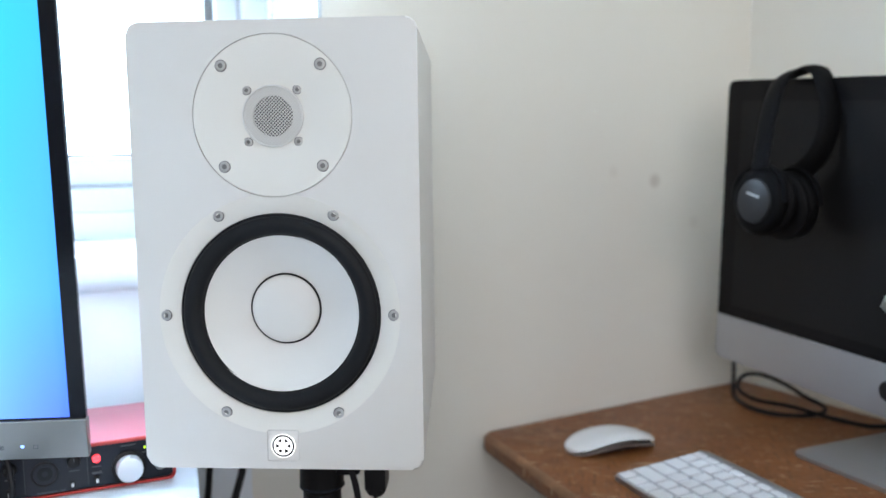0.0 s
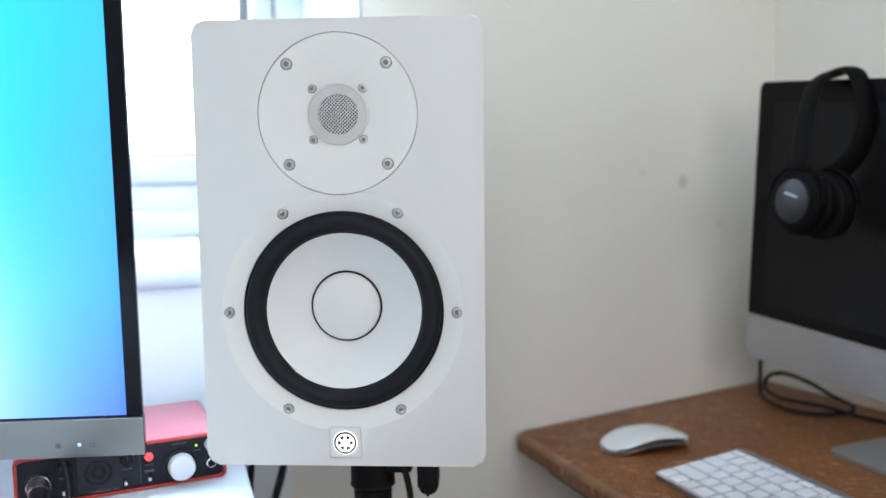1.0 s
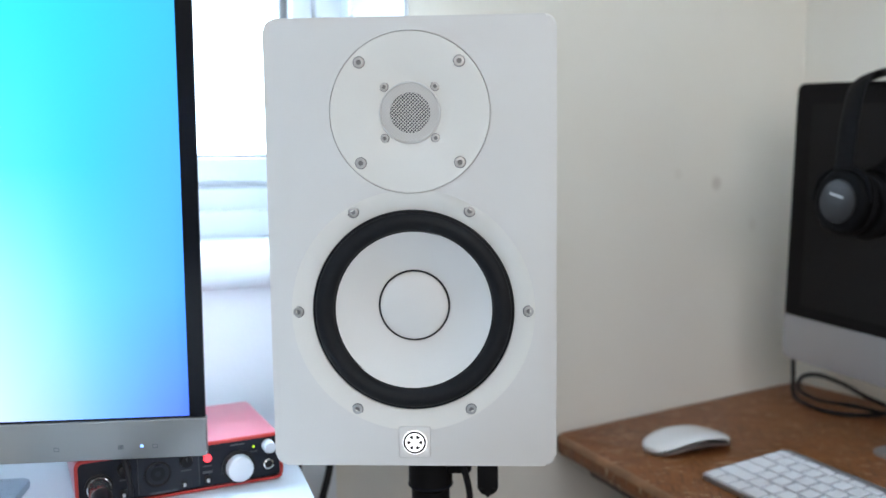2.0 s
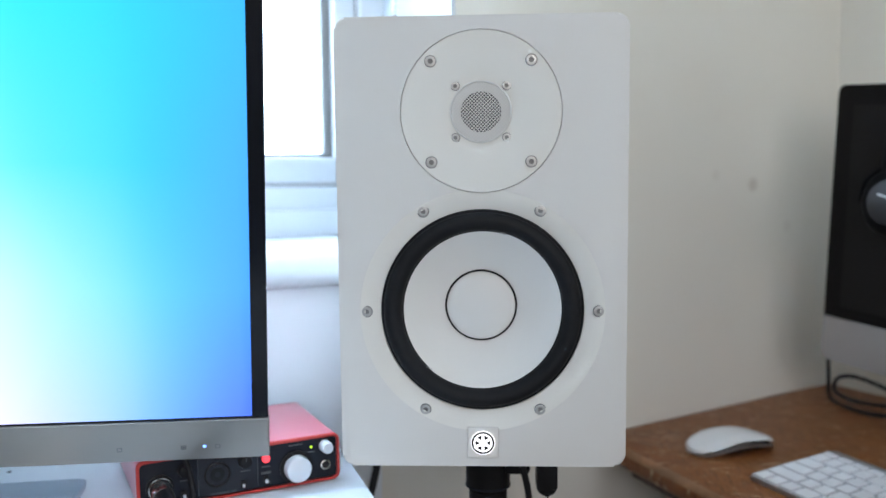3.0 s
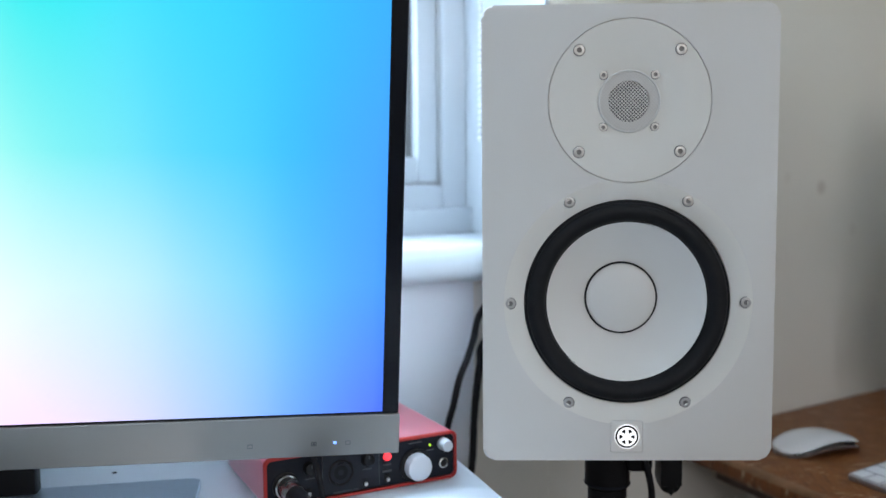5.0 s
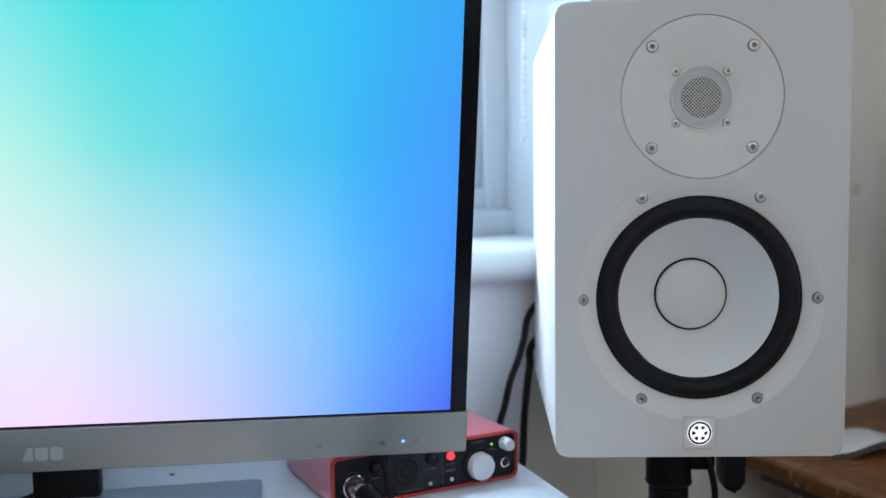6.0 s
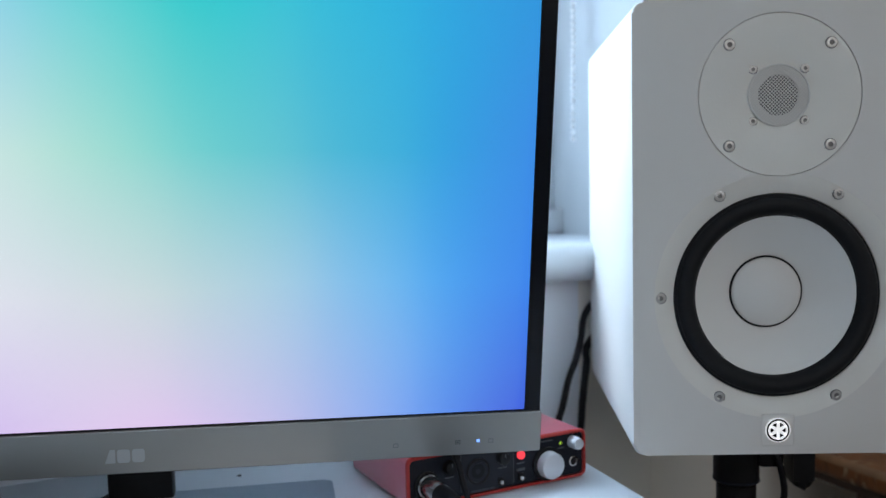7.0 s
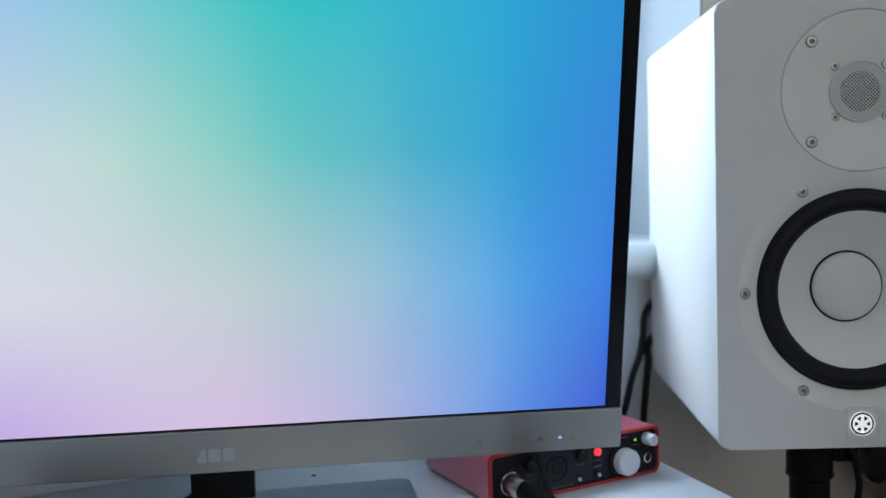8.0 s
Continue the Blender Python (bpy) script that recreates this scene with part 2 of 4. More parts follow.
def screen_material():
    """A lit desktop picture: soft bands of colour that run into one another."""
    m = bpy.data.materials.new("screen_picture")
    m.use_nodes = True
    nt = m.node_tree
    b = nt.nodes["Principled BSDF"]
    b.inputs["Base Color"].default_value = (0.01, 0.01, 0.01, 1)
    b.inputs["Roughness"].default_value = 0.35
    b.inputs["Specular IOR Level"].default_value = 0.2
    co = nt.nodes.new("ShaderNodeTexCoord")
    warp = nt.nodes.new("ShaderNodeTexNoise")
    warp.inputs["Scale"].default_value, warp.inputs["Detail"].default_value = 5, 1
    nt.links.new(co.outputs["Object"], warp.inputs["Vector"])
    wm = nt.nodes.new("ShaderNodeVectorMath")
    wm.operation = "MULTIPLY_ADD"
    wm.inputs[1].default_value, wm.inputs[2].default_value = (0.03, 0, 0.03), (-0.015, 0, -0.015)
    nt.links.new(warp.outputs["Color"], wm.inputs[0])
    ad = nt.nodes.new("ShaderNodeVectorMath")
    nt.links.new(co.outputs["Object"], ad.inputs[0])
    nt.links.new(wm.outputs[0], ad.inputs[1])
    sep = nt.nodes.new("ShaderNodeSeparateXYZ")
    nt.links.new(ad.outputs[0], sep.inputs[0])
    across = nt.nodes.new("ShaderNodeMapRange")
    across.inputs["From Min"].default_value, across.inputs["From Max"].default_value = -0.60, 0.0
    nt.links.new(sep.outputs["X"], across.inputs["Value"])
    src, last = None, 0
    for z, stops in SCREEN:
        ramp = nt.nodes.new("ShaderNodeValToRGB")
        ramp.color_ramp.interpolation = "CARDINAL"
        el = ramp.color_ramp.elements
        while len(el) < len(stops):
            el.new(0.5)
        for e, x, c in zip(el, SCREEN_X, stops):
            e.position, e.color = (x + 0.60) / 0.60, (*srgb(*c), 1)
        nt.links.new(across.outputs[0], ramp.inputs["Fac"])
        if src is None:
            src = ramp.outputs["Color"]
        else:
            r = nt.nodes.new("ShaderNodeMapRange")
            r.inputs["From Min"].default_value, r.inputs["From Max"].default_value = last, z
            nt.links.new(sep.outputs["Z"], r.inputs["Value"])
            mx = nt.nodes.new("ShaderNodeMix")
            mx.data_type = "RGBA"
            nt.links.new(r.outputs[0], mx.inputs["Factor"])
            nt.links.new(src, mx.inputs["A"])
            nt.links.new(ramp.outputs["Color"], mx.inputs["B"])
            src = mx.outputs["Result"]
        last = z
    nt.links.new(src, b.inputs["Emission Color"])
    b.inputs["Emission Strength"].default_value = SCREEN_GLOW
    return m


SCREENM = screen_material()


# ---- mesh helpers ----
def finish(bm, name, material, smooth=35):
    me = bpy.data.meshes.new(name)
    bmesh.ops.recalc_face_normals(bm, faces=bm.faces)
    bm.to_mesh(me)
    bm.free()
    if material:
        me.materials.append(material)
    if smooth:
        me.polygons.foreach_set("use_smooth", [True] * len(me.polygons))
        me.set_sharp_from_angle(angle=radians(smooth))
    return me


def part(name, bm, material, parent=None, label="", m=None, smooth=35):
    """One mesh object out of a bmesh, under a thing or a part."""
    ob = new(name, finish(bm, name, material, smooth))
    if m is not None:
        ob.matrix_basis = m
    ob.parent = parent
    if label:
        tagged(ob, label)
    return ob


def thing(name, m, label, category, group="", kind=""):
    ob = new(name)
    ob.empty_display_size = 0.05
    ob.matrix_basis = m
    return tagged(ob, label, category, group, kind)


def box(x0, x1, y0, y1, z0, z1, bevel=0.0, seg=2, bm=None):
    bm = bm or bmesh.new()
    v = [bm.verts.new((x, y, z)) for x in (x0, x1) for y in (y0, y1) for z in (z0, z1)]
    fs = [bm.faces.new([v[i] for i in f]) for f in ((0, 1, 3, 2), (4, 6, 7, 5), (0, 4, 5, 1), (2, 3, 7, 6), (0, 2, 6, 4), (1, 5, 7, 3))]
    if bevel:
        es = list({e for f in fs for e in f.edges})
        bmesh.ops.bevel(bm, geom=es, offset=bevel, segments=seg, profile=0.5, affect="EDGES")
    return bm


def prism(pts, z0, z1, bevel=0.0, seg=2, axis="z", bm=None):
    """A closed outline pushed from z0 to z1 along an axis ('z': outline in x, y; 'y': outline in x, z)."""
    bm = bm or bmesh.new()
    put = (lambda p, h: (p[0], p[1], h)) if axis == "z" else (lambda p, h: (p[0], h, p[1]))
    lo = [bm.verts.new(put(p, z0)) for p in pts]
    hi = [bm.verts.new(put(p, z1)) for p in pts]
    n = len(pts)
    fs = [bm.faces.new(lo[::-1]), bm.faces.new(hi)]
    fs += [bm.faces.new((lo[i], lo[(i + 1) % n], hi[(i + 1) % n], hi[i])) for i in range(n)]
    if bevel:
        es = list(fs[0].edges) + list(fs[1].edges)
        bmesh.ops.bevel(bm, geom=es, offset=bevel, segments=seg, profile=0.5, affect="EDGES")
    return bm


def round_rect(x0, x1, z0, z1, r, n=6):
    out = []
    for cx, cz, a0 in ((x1 - r, z1 - r, 0), (x0 + r, z1 - r, 90), (x0 + r, z0 + r, 180), (x1 - r, z0 + r, 270)):
        for i in range(n + 1):
            a = radians(a0 + 90 * i / n)
            out.append((cx + r * math.cos(a), cz + r * math.sin(a)))
    return out


def lathe(profile, cx=0.0, cz=0.0, seg=64, bm=None):
    """Turns (radius, y) pairs round the y axis through (cx, cz); a zero radius closes the end."""
    bm = bm or bmesh.new()
    rings = []
    for r, y in profile:
        if r <= 0:
            rings.append([bm.verts.new((cx, y, cz))])
        else:
            rings.append([bm.verts.new((cx + r * math.cos(2 * math.pi * i / seg), y, cz + r * math.sin(2 * math.pi * i / seg))) for i in range(seg)])
    for a, b in zip(rings, rings[1:]):
        for i in range(seg):
            j = (i + 1) % seg
            if len(a) == 1 and len(b) > 1:
                bm.faces.new((a[0], b[i], b[j]))
            elif len(b) == 1 and len(a) > 1:
                bm.faces.new((a[i], a[j], b[0]))
            elif len(a) > 1:
                bm.faces.new((a[i], a[j], b[j], b[i]))
    return bm


def spline(pts, n=10):
    P = [Vector(p) for p in pts]
    P = [2 * P[0] - P[1]] + P + [2 * P[-1] - P[-2]]
    out = []
    for i in range(1, len(P) - 2):
        a, b, c, d = P[i - 1:i + 3]
        for k in range(n):
            t = k / n
            out.append(0.5 * ((2 * b) + (c - a) * t + (2 * a - 5 * b + 4 * c - d) * t * t + (3 * b - a - 3 * c + d) * t ** 3))
    out.append(P[-2])
    return out


def tube(pts, r, n=10, seg=10, rx=None, bm=None, up=(0, 0, 1)):
    """A round or, with rx, flat oval strand along a smooth line."""
    bm = bm or bmesh.new()
    line = spline(pts, n)
    rings = []
    side = None
    for i, p in enumerate(line):
        t = (line[min(i + 1, len(line) - 1)] - line[max(i - 1, 0)]).normalized()
        if side is None:
            u = Vector(up)
            side = t.cross(u if abs(t.dot(u)) < 0.95 else Vector((1, 0, 0))).normalized()
        side = (side - t * side.dot(t)).normalized()
        o = t.cross(side)
        rings.append([bm.verts.new(p + side * ((rx or r) * math.cos(2 * math.pi * k / seg)) + o * (r * math.sin(2 * math.pi * k / seg))) for k in range(seg)])
    for a, b in zip(rings, rings[1:]):
        for k in range(seg):
            bm.faces.new((a[k], a[(k + 1) % seg], b[(k + 1) % seg], b[k]))
    bm.faces.new(rings[0][::-1])
    bm.faces.new(rings[-1])
    return bm


def carve(ob, cutters):
    """Cuts solids out of a mesh object and leaves no modifier behind."""
    tools = []
    for i, bm in enumerate(cutters):
        t = new("cutter", finish(bm, "cutter", None, 0))
        t.matrix_basis = ob.matrix_basis
        tools.append(t)
        md = ob.modifiers.new("cut", "BOOLEAN")
        md.operation, md.solver, md.object = "DIFFERENCE", "EXACT", t
    bpy.context.view_layer.update()
    me = bpy.data.meshes.new_from_object(ob.evaluated_get(bpy.context.evaluated_depsgraph_get()))
    ob.modifiers.clear()
    ob.data = me
    me.polygons.foreach_set("use_smooth", [True] * len(me.polygons))
    me.set_sharp_from_angle(angle=radians(30))
    for t in tools:
        bpy.data.objects.remove(t)


# ---- the room ----
def wall_piece(name, p, q, z0, z1, inward, material, thick=0.12, cat="wall", label="unseen plain wall, dark to keep reflections dim"):
    """A wall from p to q, its room face on the line, its thickness away from inward."""
    p, q, o = Vector((p[0], p[1])), Vector((q[0], q[1])), Vector((inward[0], inward[1])) * -thick
    ob = part(name, prism([p, q, q + o, p + o], z0, z1), material, smooth=0)
    return tagged(ob, label, cat, kind="structure")


ROOM_H = 2.4
B_END = AB + BDIR * 4.05
W_END = J - WDIR * 1.9
tagged(part("wall_east", prism([J, AB + ADIR * 0.12, AB + ADIR * 0.12 + AIN * 0.3, J + AIN * 0.02 + ADIR * 0.001 + WIN * 0.27], 0, ROOM_H), WALLA, smooth=0),
       "cream painted plaster wall with faint smudges", "wall", kind="structure")
wall_piece("wall_south", AB, B_END, 0, ROOM_H, BDIR.cross(Vector((0, 0, 1))), WALL, label="cream painted plaster wall behind a desk")
SILL_Z, HEAD_Z, WIN_W = 0.942, 2.12, 1.24
wall_north = thing("wall_north", Matrix(), "pale wall with a deep window recess, daylight tint in its colour", "wall", kind="structure")


def wbox(s0, s1, d0, d1, z0, z1, bevel=0.0, seg=2):
    bm = box(s0, s1, d0, d1, z0, z1, bevel, seg)
    bm.transform(WM)
    return bm


def splayed_reveal():
    bm = prism([(-0.0005, 0.001), (-0.0005, 0.27), (-0.0262, 0.27), (-0.0262, 0.140), (-0.0045, 0.001)], SILL_Z - 0.036, HEAD_Z)
    bm.transform(WM)
    return bm


part("wall_below_window", wbox(-0.302, -0.0925, 0.0, 0.27, 0, SILL_Z - 0.0375), WALL_LIT, wall_north, smooth=0)
part("wall_behind_desk", wbox(-1.9, -0.302, 0.09, 0.27, 0, SILL_Z - 0.0375), WALL_LIT, wall_north, smooth=0)
# this strip keeps the plain cream, without the daylight tint
part("wall_beside_corner", wbox(-0.0925, -0.0005, 0.0, 0.27, 0, SILL_Z - 0.0375), WALL, wall_north, "cream strip of the same wall, without the daylight tint", smooth=0)
part("wall_above_window", wbox(-1.9, -0.0005, 0.0, 0.27, HEAD_Z, ROOM_H), WALL_LIT, wall_north, smooth=0)
part("wall_beside_window", wbox(-1.9, -WIN_W, 0.0, 0.27, SILL_Z - 0.036, HEAD_Z), WALL_LIT, wall_north, smooth=0)
part("window_reveal", splayed_reveal(), SILL, wall_north, "bright white painted reveal", smooth=0)
wall_piece("wall_west", W_END + WIN * 0.1, (W_END.x - 0.5, -2.22), 0, ROOM_H, (1, 0.2), WALLD)
# back wall with its own window opening, behind the camera
for a, b, z0, z1 in ((-2.6, -0.45, 0, ROOM_H), (1.55, 2.75, 0, ROOM_H), (-0.45, 1.55, 0, 1.1), (-0.45, 1.55, 2.1, ROOM_H)):
    wall_piece("wall_back", (a, -2.1), (b, -2.1), z0, z1, (0, 1), WALLD)
tagged(part("floor", box(-3, 3.2, -2.4, 1.9, -0.05, 0), FLOOR, smooth=0), "unseen floor, dark to keep reflections dim", "floor", kind="structure")
tagged(part("ceiling", box(-3, 3.2, -2.4, 1.9, ROOM_H, ROOM_H + 0.05), CEIL, smooth=0), "white painted ceiling", "ceiling", kind="structure")


def build_window():
    win = thing("window_1", WM.copy(), "white plastic framed window with bright daylight outside", "window", kind="structure")
    fr, z0 = -0.0145, SILL_Z - 0.002

    def ring(x0, x1, za, zb, w_l, w_r, w_b, w_t, d0, d1, bev):
        bm = bmesh.new()
        for b in ((x0, x0 + w_l, za, zb), (x1 - w_r, x1, za, zb)):
            box(b[0], b[1], d0, d1, b[2], b[3], bev, 2, bm)
        for b in ((za, za + w_b), (zb - w_t, zb)):
            box(x0 + w_l - 0.0005, x1 - w_r + 0.0005, d0 + 0.0006, d1, b[0], b[1], bev, 2, bm)
        return bm
    part("window_frame", ring(-WIN_W, fr, z0, HEAD_Z, 0.045, 0.0405, 0.058, 0.045, 0.142, 0.205, 0.004), UPVC, win)
    part("bottom_rail", box(-WIN_W, fr, 0.128, 0.1425, z0, z0 + 0.032, 0.003), UPVC, win)
    mid = -0.64
    for x0, x1 in ((mid + 0.02, fr - 0.0425), (-WIN_W + 0.046, mid - 0.02)):
        sash = part("sash", ring(x0, x1, 1.001, HEAD_Z - 0.05, 0.027, 0.027, 0.031, 0.03, 0.152, 0.195, 0.004), UPVC, win)
        part("gasket", ring(x0 + 0.026, x1 - 0.026, 1.031, HEAD_Z - 0.079, 0.007, 0.0105, 0.005, 0.006, 0.168, 0.184, 0.001), GASKET, sash, "dark grey rubber gasket")
        part("sash_seal", ring(x0 - 0.0022, x1 + 0.0022, 0.9988, HEAD_Z - 0.0478, 0.0026, 0.0026, 0.0026, 0.0026, 0.1475, 0.19, 0.0005), SEAL, sash, "thin grey seal round the sash")
        pane = part("pane", box(x0 + 0.028, x1 - 0.028, 0.174, 0.178, 1.032, HEAD_Z - 0.081), GLASS, sash, smooth=0)
        pane.visible_shadow = False
    part("mullion", box(mid - 0.019, mid + 0.019, 0.142, 0.205, z0 + 0.058, HEAD_Z - 0.045, 0.003), UPVC, win)
    sill = [(0.141, SILL_Z - 0.037), (0.141, SILL_Z)] + [(-0.022 - 0.0185 * math.sin(radians(a)), SILL_Z - 0.0185 + 0.0185 * math.cos(radians(a))) for a in range(0, 181, 15)]
    bm = bmesh.new()
    lo = [bm.verts.new((-WIN_W - 0.03, p[0], p[1])) for p in sill]
    hi = [bm.verts.new((fr, p[0], p[1])) for p in sill]
    bm.faces.new(lo)
    bm.faces.new(hi[::-1])
    for i in range(len(sill)):
        j = (i + 1) % len(sill)
        bm.faces.new((lo[i], hi[i], hi[j], lo[j]))
    ob = part("window_sill", bm, SILL, m=WM.copy(), smooth=30)
    tagged(ob, "white glossy rounded window sill board", "window sill", kind="structure")
    return win


build_window()


def build_blind_chain():
    bm = bmesh.new()
    for k in range(130):
        z = 1.052 + k * 0.0072
        bmesh.ops.create_icosphere(bm, subdivisions=1, radius=0.0033, matrix=Matrix.Translation((-0.221 + 0.002 * math.sin(k * 0.05), 0.916, z)))
    tube([(-0.221, 0.916, 1.05), (-0.219, 0.916, 1.5), (-0.221, 0.916, 2.0)], 0.0007, 6, 6, bm=bm)
    return tagged(part("blind_chain", bm, CHAIN), "white beaded roller blind chain hanging at the window", "blind chain")


build_blind_chain()


# ---- white desk and what stands on it ----
def build_white_desk():
    desk = thing("white_desk", Matrix(), "white laminate desk against the window wall", "desk")
    e = Vector((0.356, -0.9345, 0))
    back = J - WDIR * 0.1505 - WIN * 0.001
    corners = [back, back + e * 0.66, back + e * 0.66 - WDIR * 1.45, back - WDIR * 1.45]
    step = J - WDIR * 0.304
    outline = [*corners[:3], corners[3] + WIN * 0.086, step + WIN * 0.085, step - WIN * 0.001]
    part("desktop", prism([(c.x, c.y) for c in outline], DESK_Z - 0.028, DESK_Z, 0.0025), DESKW, desk)
    mid = sum(corners, Vector()) / 4
    for c in corners:
        p = c + (mid - c).normalized() * 0.09
        part("leg", box(p.x - 0.025, p.x + 0.025, p.y - 0.025, p.y + 0.025, 0, DESK_Z - 0.0282, 0.003), DESKW, desk)
    part("screw_cap", lathe([(0, 0.0008), (0.0018, 0.0006), (0.0022, 0)], seg=12), BLACKP, desk, "small dark screw cap", pose(-0.547, 0.648, DESK_Z, 90, 0, 0))
    return desk


build_white_desk()

# Monitor: local x along its face to the right, y away from the viewer, z up the face; origin at the face's lower right corner above the chin.
MU, MD = Vector((0.97744, 0.21040, -0.01760)), Vector((0.05001, -0.11892, 0.99165))
MN = MU.cross(MD)
MM = Matrix(((MU.x, -MN.x, MD.x, -0.2896), (MU.y, -MN.y, MD.y, 0.5662), (MU.z, -MN.z, MD.z, 0.8294), (0, 0, 0, 1)))


def build_monitor():
    mon = thing("computer_monitor", Matrix.Translation((-0.60, 0.50, DESK_Z)), "large widescreen monitor with black bezel and silver chin, lit pastel screen", "monitor")
    to = mon.matrix_basis.inverted() @ MM
    W, Ht = 0.6142, 0.352
    # unseen back, made white to throw window light onto the wall behind
    part("housing", box(-W + 0.002, -0.002, 0.006, 0.016, -0.028, Ht - 0.002, 0.003), UPVC, mon, "unseen rear housing, white plastic to bounce daylight", to)
    part("rear_bulge", box(-W + 0.12, -0.12, 0.016, 0.034, 0.02, Ht - 0.08, 0.008), UPVC, mon, "unseen rear cover, white plastic to bounce daylight", to)
    bm = bmesh.new()
    sx0, sx1, sz0, sz1 = -W + 0.0124, -0.0124, 0.0012, Ht - 0.0125
    box(sx1, 0, 0, 0.0062, 0, Ht, 0.0006, 1, bm)
    box(-W, sx0, 0, 0.0062, 0, Ht, 0.0006, 1, bm)
    box(sx0 - 0.0004, sx1 + 0.0004, 0.0003, 0.0062, 0, sz0, 0.0003, 1, bm)
    box(sx0 - 0.0004, sx1 + 0.0004, 0.0003, 0.0062, sz1, Ht, 0.0003, 1, bm)
    part("bezel", bm, BEZEL, mon, "glossy black bezel", to)
    part("screen", box(sx0, sx1, 0.0012, 0.004, sz0, sz1), SCREENM, mon, "lit screen with soft pastel gradient picture", to, 0)
    chin = part("chin", prism(round_rect(-W - 0.0008, 0.0008, -0.0324, 0.0, 0.0012, 3), -0.0022, 0.0065, 0.0006, 1, "y"), CHIN, mon, "brushed silver-bronze metal chin", to)
    for pts in ([(-0.3209, -0.0236), (-0.3172, -0.0136), (-0.3138, -0.0136), (-0.3138, -0.0236)], round_rect(-0.3124, -0.3036, -0.0236, -0.0136, 0.002, 3), round_rect(-0.3022, -0.2936, -0.0236, -0.0136, 0.002, 3)):
        part("badge_block", prism(pts, -0.0026, -0.002, axis="y"), CHINMARK, chin, "plain pale grey block", smooth=0)
    for x in (-0.1126, -0.0649, -0.0390):
        bm = bmesh.new()
        w = 0.0020
        box(x - w, x + w, -0.0024, -0.002, -0.0236, -0.0230, 0, 1, bm)
        box(x - w, x + w, -0.0024, -0.002, -0.0208, -0.0202, 0, 1, bm)
        box(x - w, x - w + 0.0006, -0.0024, -0.002, -0.0230, -0.0208, 0, 1, bm)
        box(x + w - 0.0006, x + w, -0.0024, -0.002, -0.0230, -0.0208, 0, 1, bm)
        if x == -0.0649:
            box(x - 0.0009, x + 0.0009, -0.0024, -0.002, -0.0226, -0.0212, 0, 1, bm)
        part("touch_icon", bm, ICON if x == -0.0649 else ICONPALE, chin, smooth=0)
    part("power_light", box(-0.0502, -0.0478, -0.0025, -0.002, -0.0226, -0.0204, 0.0002, 1), LEDBLUE, chin, "small blue-white power light", smooth=0)
    inv = mon.matrix_basis.inverted()
    n0 = MM @ Vector((-0.3080, 0.076, -0.02))
    yawm = Matrix.Translation((n0.x, n0.y, 0)) @ pose(0, 0, 0, 0, 0, 12)
    part("neck", box(-0.0250, 0.0250, -0.008, 0.010, DESK_Z + 0.004, 0.98, 0.003), BLACKP, mon, "black stand neck", inv @ yawm)
    part("hinge", box(-0.03, 0.03, -0.052, -0.0075, 0.93, 0.97, 0.004), BLACKP, mon, m=inv @ yawm)
    part("base_plate", prism(round_rect(-0.140, 0.1515, -0.190, 0.0075, 0.006), DESK_Z + 0.0005, DESK_Z + 0.007, 0.0015), BASEM, mon, "brushed silver base plate", inv @ yawm)
    return mon


build_monitor()


